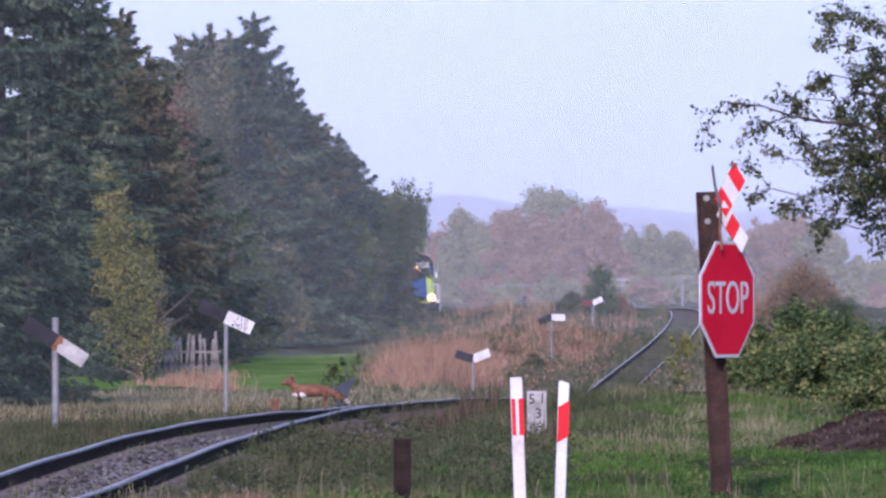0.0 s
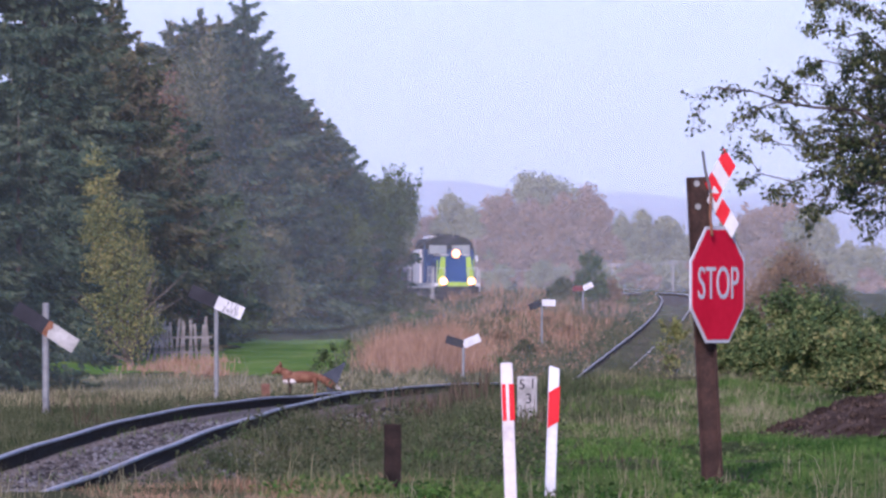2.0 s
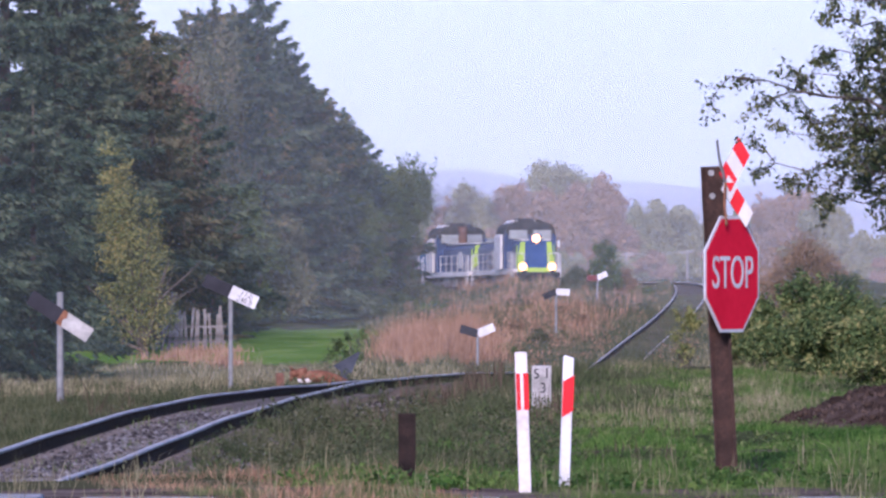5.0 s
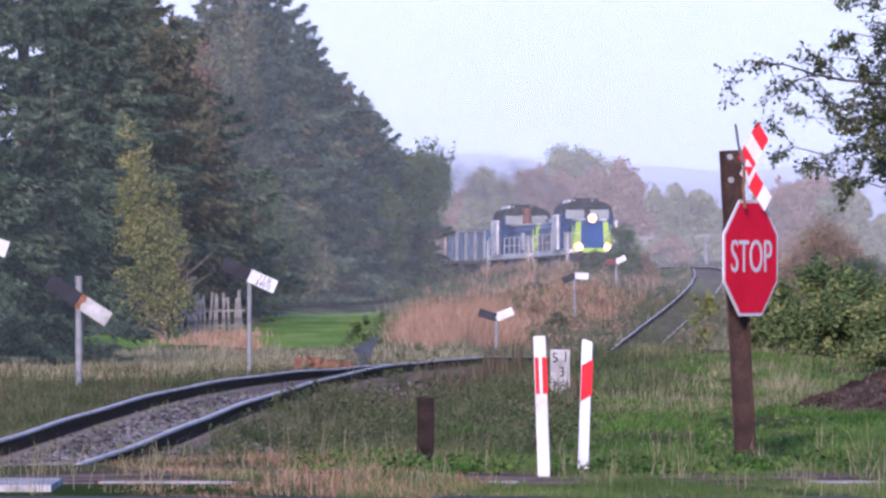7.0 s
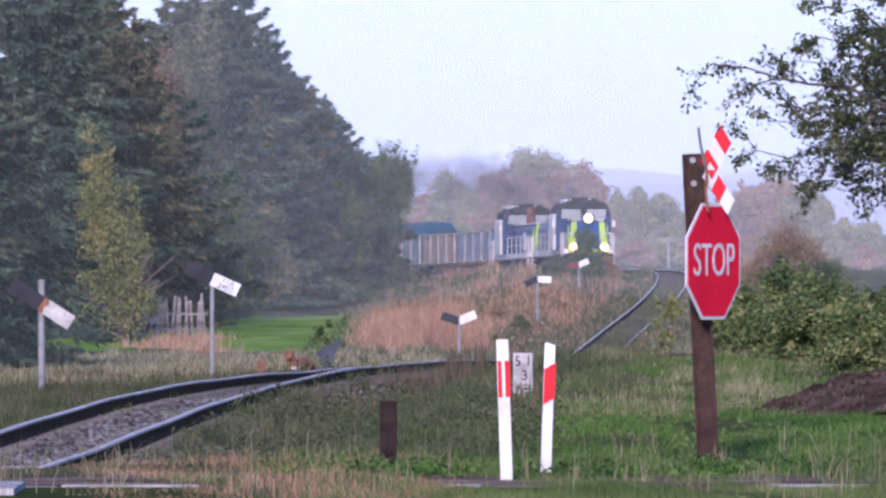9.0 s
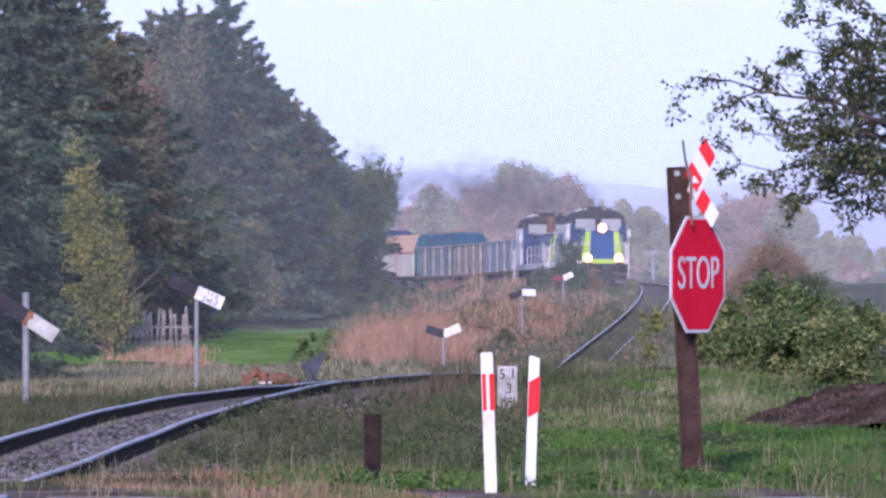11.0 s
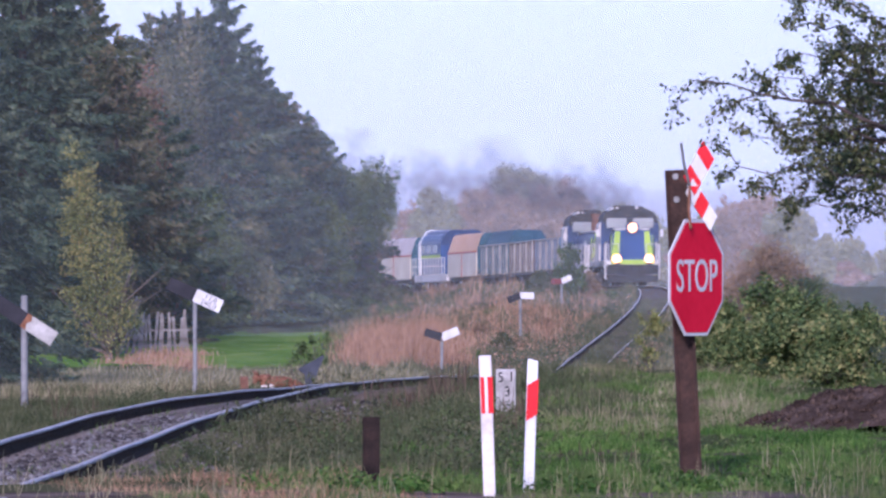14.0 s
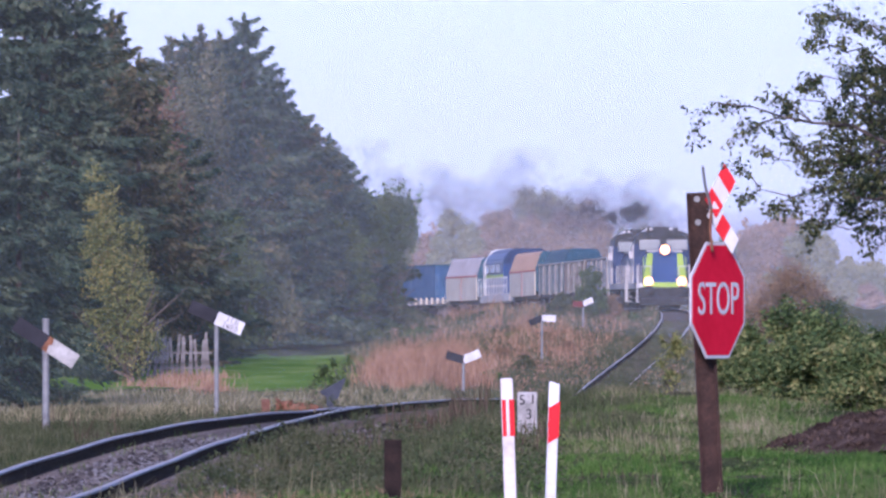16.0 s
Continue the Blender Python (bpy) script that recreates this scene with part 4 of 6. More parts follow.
def build_herbs():
    herbs("bank_herbs", 6000, 61, 112, 180, 1000, 71, 0.020, 0.26, M["verge"], "olive leafy weeds on the bank")
    herbs("bank_herbs", 1800, 61, 105, 300, 1000, 72, 0.022, 0.22, M["broad"], "dark green leafy weeds on the bank")
    herbs("meadow_herbs", 1800, 61, 125, 950, 1640, 73, 0.022, 0.16, M["grass"], "low leafy weeds in the meadow")
    herbs("verge_herbs", 1200, 57, 60, 480, 1640, 74, 0.026, 0.08, M["lush"], "bright green dock leaves at the road edge")
    herbs("verge_herbs", 320, 56.6, 58.2, 660, 790, 79, 0.030, 0.08, M["lush"], "broad bright green dock leaves beside the steel stub")
    herbs("verge_herbs", 420, 56.6, 58.6, 1010, 1330, 80, 0.030, 0.08, M["lush"], "broad bright green leaves round the sign post")
    herbs("trackside_herbs", 6000, 95, 175, -80, 760, 75, 0.03, 0.36, M["verge"], "olive leafy weeds beside the track")
    herbs("bank_growth", 16000, 262, 405, 690, 1230, 76, 0.05, 0.5, M["verge"], "olive leafy growth on the railway bank")
    herbs("bank_growth", 5500, 262, 400, 690, 1230, 77, 0.05, 0.5, M["reed"], "reddish leafy growth on the railway bank")


def build_strip():
    x, y = scatter(16000, 404, 440, 730, 960, 41, 0.8, 60)
    blades("strip_grass", x, y, np.random.RandomState(3).uniform(0.1, 0.3, len(x)), 0.05, 0.4, M["lush"], "pale green grass strip along the line", "grass")


def build_bed_weeds():
    rng = np.random.RandomState(5)
    y = rng.uniform(255, 560, 9000)
    x = line_x(y) + rng.uniform(-0.62, 0.62, 9000)
    blades("bed_weeds", x, y, rng.uniform(0.05, 0.16, 9000), 0.03, 0.4, M["verge"], "low weeds growing between the rails", "weeds", base=line_z(y) - 0.2)
    y = rng.uniform(90, 255, 1500)
    x = line_x(y) + rng.choice([-0.45, 0.1, 0.4], 1500) + rng.normal(0, 0.1, 1500)
    k = np.sin(y * 0.5) > 0.2
    blades("bed_weeds", x[k], y[k], rng.uniform(0.04, 0.12, k.sum()), 0.012, 0.5, M["grass"], "small green weeds in the ballast", "weeds", base=line_z(y[k]) - 0.18)


def build_ballast():
    rng = np.random.RandomState(2)
    n = 22000
    y = K * (62 + 90 * rng.uniform(0, 1, n) ** 1.3)
    dx = rng.uniform(-1.7, 1.7, n)
    keep = np.abs(np.abs(dx) - 0.75) > 0.1
    y, dx = y[keep], dx[keep]
    n = len(y)
    x = line_x(y) + dx
    z = line_z(y) - np.interp(np.abs(dx), (0, 1.25, 1.75), (0.165, 0.195, 0.43)) + dx / 1.5 * 0.5 * line_cant(y)
    s = rng.uniform(0.018, 0.045, n)[:, None]
    o = np.array([(1, 0, 0), (-1, 0, 0), (0, 1, 0), (0, -1, 0), (0, 0, 1), (0, 0, -1)], float)
    V = np.stack((x, y, z), 1)[:, None, :] + (o[None] + rng.normal(0, 0.25, (n, 6, 3))) * s[:, None, :] * np.array([1.2, 1.2, 0.8])
    F = np.array([(0, 2, 4), (2, 1, 4), (1, 3, 4), (3, 0, 4), (2, 0, 5), (1, 2, 5), (3, 1, 5), (0, 3, 5)])
    F = (np.arange(n)[:, None, None] * 6 + F[None]).reshape(-1, 3)
    tagged(arrays("ballast", V.reshape(-1, 3), F, M["ballast"]), "loose grey crushed stone between the rails", "ballast", kind="stuff")


# ---- train ----
def arch(w, z0, zs, zt, n=8, x0=0.0):
    """Outline of a body with a rounded roof: width, foot, shoulder, top."""
    pts = [(x0 - w / 2, z0), (x0 - w / 2, zs)]
    for k in range(1, n):
        a = math.pi * (1 - k / n)
        pts.append((x0 + math.copysign(abs(math.cos(a)) ** 0.6, math.cos(a)) * w / 2, zs + (zt - zs) * math.sin(a) ** 0.8))
    return pts + [(x0 + w / 2, zs), (x0 + w / 2, z0)]


def wheelset(parent, y, r=0.5):
    bm = bmesh.new()
    for s in (-1, 1):
        rod(bm, (s * 0.72, 0, 0), (s * 0.86, 0, 0), r, r, 20)
        rod(bm, (s * 0.66, 0, 0), (s * 0.72, 0, 0), r * 1.06, r * 1.06, 20)
        for k in range(4):
            a = k * 1.5708
            rod(bm, (s * 0.87, math.cos(a) * r * 0.55, math.sin(a) * r * 0.55), (s * 0.885, math.cos(a) * r * 0.55, math.sin(a) * r * 0.55), 0.09, 0.09, 6)
    rod(bm, (-0.7, 0, 0), (0.7, 0, 0), 0.08, 0.08, 10)
    w = part("wheelset", bm, M["under"], parent)
    w.location = (0, y, r)
    WHEELS.append((w, y, r))


def bogie(parent, y, base, r=0.5):
    bm = bmesh.new()
    for s in (-1, 1):
        box(bm, s * 0.98 - 0.07, s * 0.98 + 0.07, y - base / 2 - 0.45, y + base / 2 + 0.45, 0.50, 0.78, 0.04)
        for k in (-1, 1):
            box(bm, s * 1.04 - 0.08, s * 1.04 + 0.08, y + k * base / 2 - 0.17, y + k * base / 2 + 0.17, 0.34, 0.66, 0.04)
        for k in (-0.25, 0.25):
            rod(bm, (s * 1.02, y + k, 0.3), (s * 1.02, y + k, 0.62), 0.09)
    box(bm, -1.0, 1.0, y - 0.25, y + 0.25, 0.45, 0.85, 0.04)
    part("bogie", bm, M["under"], parent)
    for k in (-1, 1):
        wheelset(parent, y + k * base / 2, r)


def buffers(parent, y, s):
    for k in (-0.875, 0.875):
        bm = bmesh.new()
        rod(bm, (k, y, 1.05), (k, y + s * 0.42, 1.05), 0.10, 0.09, 12)
        rod(bm, (k, y + s * 0.42, 1.05), (k, y + s * 0.47, 1.05), 0.235, 0.235, 16)
        part("buffer", bm, M["black"], parent)


def railing(parent, x, y0, y1, z, h, posts, material):
    bm = bmesh.new()
    for zz in (0.5, 1.0):
        rod(bm, (x, y0, z + h * zz), (x, y1, z + h * zz), 0.022, 0.022, 6)
    for k in range(posts):
        y = y0 + (y1 - y0) * k / (posts - 1)
        rod(bm, (x, y, z - 0.05), (x, y, z + h), 0.025, 0.025, 6)
    part("handrail", bm, material, parent, "pale painted handrail")


def locomotive(label, lead):
    """A hood locomotive, front towards -y, foot at rail height; 14.2 m over buffers, middle at the origin. lead: runs with its short hood first."""
    t = thing("locomotive", Matrix.Identity(4), label, "locomotive", "locomotives of the train")
    L = 6.65
    c0, c1 = (-4.45, -1.85) if lead else (1.85, 4.45)
    bm = bmesh.new()
    box(bm, -1.45, 1.45, -L, L, 1.08, 1.38, 0.04)
    part("frame", bm, M["lightgrey"], t, "dusty light grey deck frame")
    bm = bmesh.new()
    box(bm, -1.2, 1.2, -1.9, 1.9, 0.45, 1.1, 0.08)
    part("fuel_tank", bm, M["under"], t)
    for s in (-1, 1):
        bm = bmesh.new()
        box(bm, -1.42, 1.42, s * L - 0.06, s * L + 0.06, 0.62, 1.16, 0.03)
        part("buffer_beam", bm, M["black"], t)
        bm = bmesh.new()
        box(bm, -1.2, 1.2, s * L - 0.08, s * L + 0.08, 1.17, 1.43, 0.03)
        part("lamp_beam", bm, M["lime"] if s < 0 else M["lightgrey"], t, "lime green lamp beam" if s < 0 else "")
        buffers(t, s * L, s)
        bogie(t, s * 3.9, 2.6)
        bm = bmesh.new()
        prism(bm, [(-1.35, 0.2), (-1.4, 0.55), (-0.5, 0.62), (0.5, 0.62), (1.4, 0.55), (1.35, 0.2)], s * (L + 0.05) - 0.05, s * (L + 0.05) + 0.05)
        part("snow_plough", bm, M["black"], t)
    # hoods before and behind the cab
    o = [(-1.12, 1.38), (-1.12, 2.75), (-0.92, 3.02), (-0.4, 3.1), (0.4, 3.1), (0.92, 3.02), (1.12, 2.75), (1.12, 1.38)]
    for nm, y0, y1 in (("front_hood", -L + 0.35, c0), ("rear_hood", c1, L - 0.3)):
        bm = bmesh.new()
        prism(bm, o, y0, y1)
        part(nm, bm, M["blue" if nm == "front_hood" and lead else "navy"], t, "blue engine hood")
        bm = bmesh.new()
        box(bm, -0.98, 0.98, y0 + 0.12, y1 - 0.05, 3.085, 3.16, 0.02)
        part("hood_top", bm, M["lightgrey"], t, "light grey hood top")
        n = max(1, int((y1 - y0) / 1.35))
        for s in (-1, 1):
            for k in range(n):
                a, b = y0 + (y1 - y0) * (k + 0.12) / n, y0 + (y1 - y0) * (k + 0.88) / n
                bm = bmesh.new()
                box(bm, s * 1.125 - 0.012, s * 1.125 + 0.012, a, b, 1.6, 2.62, 0.008)
                part("hood_door", bm, M["lightgrey" if k == 2 else "navy"], t)
    for s in (-1, 1):
        bm = bmesh.new()
        prism(bm, [(s * 1.16, 1.42), (s * 0.72, 1.42), (s * 0.66, 3.0), (s * 0.95, 3.0)], -L + 0.27, -L + 0.36)
        part("stripe", bm, M["lime"], t, "lime green warning stripe")
        bm = bmesh.new()
        box(bm, s * 1.14 - 0.02, s * 1.14 + 0.02, -L + 0.3, -L + 0.62, 1.42, 2.8, 0.01)
        part("side_stripe", bm, M["lime"], t, "lime green warning stripe")
    bm = bmesh.new()
    box(bm, -0.36, 0.36, -L + 0.2, -L + 0.5, 2.86, 3.42, 0.08)
    part("lamp_housing", bm, M["navy"], t)
    for k, (x, z, y) in enumerate([(0, 3.2, -L + 0.2), (-0.9, 1.48, -L - 0.12), (0.9, 1.48, -L - 0.12)]):
        bm = bmesh.new()
        rod(bm, (x, y + 0.2, z), (x, y - 0.02, z), 0.24, 0.27, 18)
        h = part("headlight", bm, M["black"], t, "round headlight, switched on" if lead else "round headlight")
        bm = bmesh.new()
        rod(bm, (x, y - 0.015, z), (x, y - 0.045, z), 0.16, 0.13, 18)
        part("lens", bm, M["lamp"] if lead else M["glass"], h)
        # ring behind the lens: glows as its halo on the leader, else bare metal
        bm = bmesh.new()
        rod(bm, (x, y - 0.005, z), (x, y - 0.03, z), 0.25, 0.265, 18)
        part("halo_reflector", bm, M["halo_reflector"] if lead else M["galv"], h)
    # cab
    bm = bmesh.new()
    prism(bm, arch(3.0, 1.38, 3.3, 4.2), c0, c1)
    part("cab", bm, M["navy"], t, "dark navy cab with rounded roof")
    bm = bmesh.new()
    prism(bm, arch(3.1, 3.5, 3.52, 4.29), c0 - 0.2, c1 + 0.15)
    part("cab_roof", bm, M["black"], t, "sooty black cab roof")
    for y0, y1, m, lab in ((c0 - 0.1, c0 + 0.12, "navy", ""), (c0 + 0.95, c1 + 0.22, "lightgrey", "light grey arch framing the rear of the cab")):
        bm = bmesh.new()
        out, inn = arch(3.2, 1.38, 3.3, 4.24, 10), arch(2.9, 1.38, 3.2, 4.02, 10)
        if lab:
            out = [(-1.64, 1.38), (-1.64, 3.35), (-1.30, 3.95), (-0.85, 4.36), (0.85, 4.36), (1.30, 3.95), (1.64, 3.35), (1.64, 1.38)]
            inn = [(-1.46, 1.38), (-1.46, 3.3), (-1.14, 3.85), (-0.78, 4.2), (0.78, 4.2), (1.14, 3.85), (1.46, 3.3), (1.46, 1.38)]
        n = len(out)
        A = [bm.verts.new((x, y0, z)) for x, z in out] + [bm.verts.new((x, y0, z)) for x, z in inn]
        B = [bm.verts.new((x, y1, z)) for x, z in out] + [bm.verts.new((x, y1, z)) for x, z in inn]
        for i in range(n - 1):
            bm.faces.new((A[i], A[i + 1], A[n + i + 1], A[n + i]))
            bm.faces.new((B[i], B[i + 1], B[n + i + 1], B[n + i]))
            bm.faces.new((A[i], A[i + 1], B[i + 1], B[i]))
            bm.faces.new((A[n + i], A[n + i + 1], B[n + i + 1], B[n + i]))
        bmesh.ops.recalc_face_normals(bm, faces=bm.faces[:])
        part("cab_arch", bm, M[m], t, lab)
    for s in (-1, 1):
        bm = bmesh.new()
        box(bm, s * 0.74 - 0.56, s * 0.74 + 0.56, c0 - 0.24, c0 + 0.05, 3.2, 3.74, 0.04)
        part("cab_window", bm, M["paleglass"], t, "pale reflecting cab window")
        bm = bmesh.new()
        box(bm, s * 1.5 - 0.02, s * 1.5 + 0.02, c0 + 1.3, c1 - 0.2, 2.55, 3.25, 0.01)
        part("side_window", bm, M["glass"], t)
        bm = bmesh.new()
        rod(bm, (s * 1.5, c0 - 0.05, 2.95), (s * 1.78, c0 - 0.1, 3.0), 0.02)
        box(bm, s * 1.78 - 0.08, s * 1.78 + 0.08, c0 - 0.14, c0 - 0.08, 2.72, 3.12, 0.02)
        part("mirror", bm, M["lightgrey"], t)
        railing(t, s * 1.4, -L + 0.3, c0 - 0.3, 1.38, 1.0, 3 if lead else 6, M["lightgrey"])
        railing(t, s * 1.4, c1 + 0.3, L - 0.2, 1.38, 1.0, 6 if lead else 3, M["lightgrey"])
        for y in (-L + 0.4, L - 0.4):
            bm = bmesh.new()
            for k in range(4):
                box(bm, s * 1.38 - 0.14, s * 1.38 + 0.14, y - 0.25, y + 0.25, 0.38 + k * 0.26, 0.41 + k * 0.26)
            for q in (-0.25, 0.25):
                rod(bm, (s * 1.5, y + q, 0.35), (s * 1.5, y + q, 2.3), 0.025)
            part("ladder", bm, M["lightgrey"], t)
        bm = bmesh.new()
        rod(bm, (s * 0.75, -L + 0.05, 1.35), (s * 0.75, -L + 0.05, 2.3), 0.022)
        rod(bm, (s * 1.3, -L + 0.05, 1.35), (s * 1.3, -L + 0.05, 2.3), 0.022)
        rod(bm, (s * 0.75, -L + 0.05, 2.3), (s * 1.3, -L + 0.05, 2.3), 0.022)
        part("front_rail", bm, M["lightgrey"], t)
        bm = bmesh.new()
        rod(bm, (s * 0.4, -L - 0.08, 1.0), (s * 0.42, -L - 0.25, 0.45), 0.03)
        part("brake_hose", bm, M["black"], t)
    # roof gear
    bm = bmesh.new()
    box(bm, -0.55, 0.35, c0 + 0.3, c0 + 1.5, 4.2, 4.46, 0.06)
    box(bm, 0.55, 0.85, c0 + 0.5, c0 + 1.0, 4.1, 4.4, 0.05)
    rod(bm, (-0.8, c0 + 0.4, 4.1), (-0.8, c0 + 0.4, 4.5), 0.05)
    part("roof_gear", bm, M["black"], t, "sooty roof ventilators")
    bm = bmesh.new()
    y = c1 + 0.5 if lead else c0 - 0.45
    rod(bm, (0.0, y, 3.0), (0.0, y, 4.12), 0.28, 0.25, 14)
    rod(bm, (0.0, y, 4.1), (0.0, y, 4.22), 0.31, 0.31, 14)
    part("exhaust_stack", bm, M["black" if lead else "rustpipe"], t, "" if lead else "rusty exhaust stack")
    bm = bmesh.new()
    box(bm, -0.12, 0.12, -L - 0.3, -L, 0.9, 1.12, 0.03)
    part("coupling_hook", bm, M["black"], t)
    return t


def gondola(label, panels, L=10.6, load=True, height=2.85, cover=False):
    """An open wagon with ribbed sides, middle at the origin, front towards -y."""
    t = thing("gondola_wagon", Matrix.Identity(4), label, "wagon", "wagons of the train")
    bm = bmesh.new()
    box(bm, -1.3, 1.3, -L / 2, L / 2, 0.95, 1.2, 0.04)
    part("underframe", bm, M["under"], t)
    n = len(panels)
    for s in (-1, 1):
        for k, c in enumerate(panels):
            y0, y1 = -L / 2 + L * k / n, -L / 2 + L * (k + 1) / n
            bm = bmesh.new()
            box(bm, s * 1.40 - 0.03, s * 1.40 + 0.03, y0 + 0.01, y1 - 0.01, 1.2, height, 0.01)
            part("side_panel", bm, M[c], t)
            for j in range(3):
                y = y0 + (y1 - y0) * (j + 0.75) / 3.5
                bm = bmesh.new()
                box(bm, s * 1.435 - 0.02, s * 1.435 + 0.02, y - 0.035, y + 0.035, 1.12, height - 0.05, 0.008)
                part("rib", bm, M["ribs"], t)
            bm = bmesh.new()
            box(bm, s * 1.45 - 0.035, s * 1.45 + 0.035, y0 - 0.1, y0 + 0.1, 1.1, height + 0.02, 0.015)
            part("stanchion", bm, M["ribs"], t)
        bm = bmesh.new()
        box(bm, s * 1.43 - 0.05, s * 1.43 + 0.05, -L / 2, L / 2, height, height + 0.1, 0.02)
        part("top_rail", bm, M["ribs"], t)
        bm = bmesh.new()
        box(bm, -1.43, 1.43, s * L / 2 - 0.05, s * L / 2 + 0.05, 1.2, height + 0.05, 0.02)
        part("end_wall", bm, M[panels[0]], t)
        buffers(t, s * L / 2, s)
        wheelset(t, s * L * 0.3)
        for q in (-1, 1):
            bm = bmesh.new()
            box(bm, q * 1.0 - 0.08, q * 1.0 + 0.08, s * L * 0.3 - 0.6, s * L * 0.3 + 0.6, 0.55, 0.9, 0.03)
            part("axle_guard", bm, M["under"], t)
    if load:
        rng = np.random.RandomState(int(L * 10) + len(label))
        xs, ys = np.linspace(-1.34, 1.34, 15), np.linspace(-L / 2 + 0.08, L / 2 - 0.08, 33)
        X, Y = np.meshgrid(xs, ys)
        Z = height - 0.15 + 0.36 * np.cos(X * 1.15) * (0.75 + 0.25 * np.sin(Y * 2.1)) + rng.normal(0, 0.04, X.shape)
        if cover:
            Z = height - 0.05 + np.minimum(0.95, (1.36 - np.abs(X)) * 1.7) * np.clip((L / 2 - np.abs(Y)) / 0.8, 0.25, 1) + rng.normal(0, 0.012, X.shape)
        i = np.arange(32)[:, None] * 15 + np.arange(14)[None, :]
        arrays("tarpaulin" if cover else "coal_load", np.stack((X, Y, Z), -1).reshape(-1, 3), np.stack((i, i + 1, i + 16, i + 15), -1).reshape(-1, 4), M["wagon_teal" if cover else "coal"], t)
    return t


HOPPER_ROOF = [(-1.5, 2.62), (-1.48, 2.75), (-1.18, 3.62), (-1.0, 3.76), (1.0, 3.76), (1.18, 3.62), (1.48, 2.75), (1.5, 2.62)]


def hopper(label, side, roof, L=9.4):
    """A tall closed wagon with a rounded roof and swing doors along its side."""
    t = thing("covered_wagon", Matrix.Identity(4), label, "wagon", "wagons of the train")
    bm = bmesh.new()
    box(bm, -1.3, 1.3, -L / 2, L / 2, 0.95, 1.2, 0.04)
    part("underframe", bm, M["under"], t)
    bm = bmesh.new()
    prism(bm, [(-1.2, 1.1), (-1.46, 1.5), (-1.46, 2.6), (1.46, 2.6), (1.46, 1.5), (1.2, 1.1)], -L / 2, L / 2)
    part("body", bm, M["wagon_teal"], t)
    for s in (-1, 1):
        for k in range(2):
            bm = bmesh.new()
            y0, y1 = -L / 2 + L * k / 2 + 0.05, -L / 2 + L * (k + 1) / 2 - 0.05
            box(bm, s * 1.5 - 0.035, s * 1.5 + 0.035, y0, y1, 1.15, 2.56, 0.015)
            part("side_door", bm, M[side], t)
        bm = bmesh.new()
        box(bm, s * 1.53 - 0.03, s * 1.53 + 0.03, -L / 2, L / 2, 2.57, 2.66, 0.01)
        box(bm, s * 1.53 - 0.03, s * 1.53 + 0.03, -0.04, 0.04, 1.1, 2.57, 0.01)
        part("door_rail", bm, M["redtrim"], t)
        buffers(t, s * L / 2, s)
        wheelset(t, s * L * 0.3)
    bm = bmesh.new()
    prism(bm, HOPPER_ROOF, -L / 2 + 0.06, L / 2 - 0.02)
    part("roof", bm, M[roof], t, smooth=False)
    bm = bmesh.new()
    prism(bm, [(-1.2, 1.12), (-1.45, 1.5)] + HOPPER_ROOF[1:-1] + [(1.45, 1.5), (1.2, 1.12)], -L / 2 - 0.03, -L / 2 + 0.05)
    part("end_wall", bm, M["wagon_teal"], t)
    return t


def cab_unit():
    """A short rail vehicle with a rounded cab, deck and railings."""
    t = thing("rail_tractor", Matrix.Identity(4), "white and blue rail tractor with arched cab and deck railing", "rail vehicle", "wagons of the train")
    L = 9.6
    bm = bmesh.new()
    box(bm, -1.45, 1.45, -L / 2, L / 2, 0.95, 1.4, 0.05)
    part("frame", bm, M["lightgrey"], t)
    bm = bmesh.new()
    prism(bm, arch(2.96, 1.4, 3.25, 4.05, 10), -L / 2 + 1.6, 2.6)
    part("cab", bm, M["blue"], t, "blue cab")
    roof = [(-1.53, 3.2), (-1.5, 3.34), (-1.05, 4.04), (-0.8, 4.14), (0.8, 4.14), (1.05, 4.04), (1.5, 3.34), (1.53, 3.2)]
    bm = bmesh.new()
    prism(bm, roof, -L / 2 + 1.5, 2.58)
    part("cab_roof", bm, M["navy"], t, "dark blue cab roof")
    for y0, y1 in ((2.6, 3.1),):
        bm = bmesh.new()
        prism(bm, [(-1.56, 1.4)] + [(x * 1.02, z * 1.012) for x, z in roof] + [(1.56, 1.4)], y0, y1)
        part("cab_arch", bm, M["offwhite"], t, "white end arch of the cab")
    for s in (-1, 1):
        bm = bmesh.new()
        box(bm, s * 1.5 - 0.02, s * 1.5 + 0.02, -L / 2 + 1.7, 2.5, 2.42, 2.58, 0.01)
        part("stripe", bm, M["lime"], t, "yellow-green side stripe")
    for s in (-1, 1):
        for k in range(3):
            bm = bmesh.new()
            box(bm, s * 1.49 - 0.02, s * 1.49 + 0.02, -2.2 + k * 1.8, -0.8 + k * 1.8, 2.7, 3.3, 0.01)
            part("side_window", bm, M["glass"], t)
        railing(t, s * 1.56, -L / 2 + 0.1, L / 2 - 0.1, 1.4, 1.0, 12, M["offwhite"])
        buffers(t, s * L / 2, s)
        wheelset(t, s * L * 0.3)
    bm = bmesh.new()
    box(bm, -0.9, 0.9, 3.2, L / 2 - 0.2, 1.4, 2.4, 0.06)
    part("hood", bm, M["lightgrey"], t)
    return t


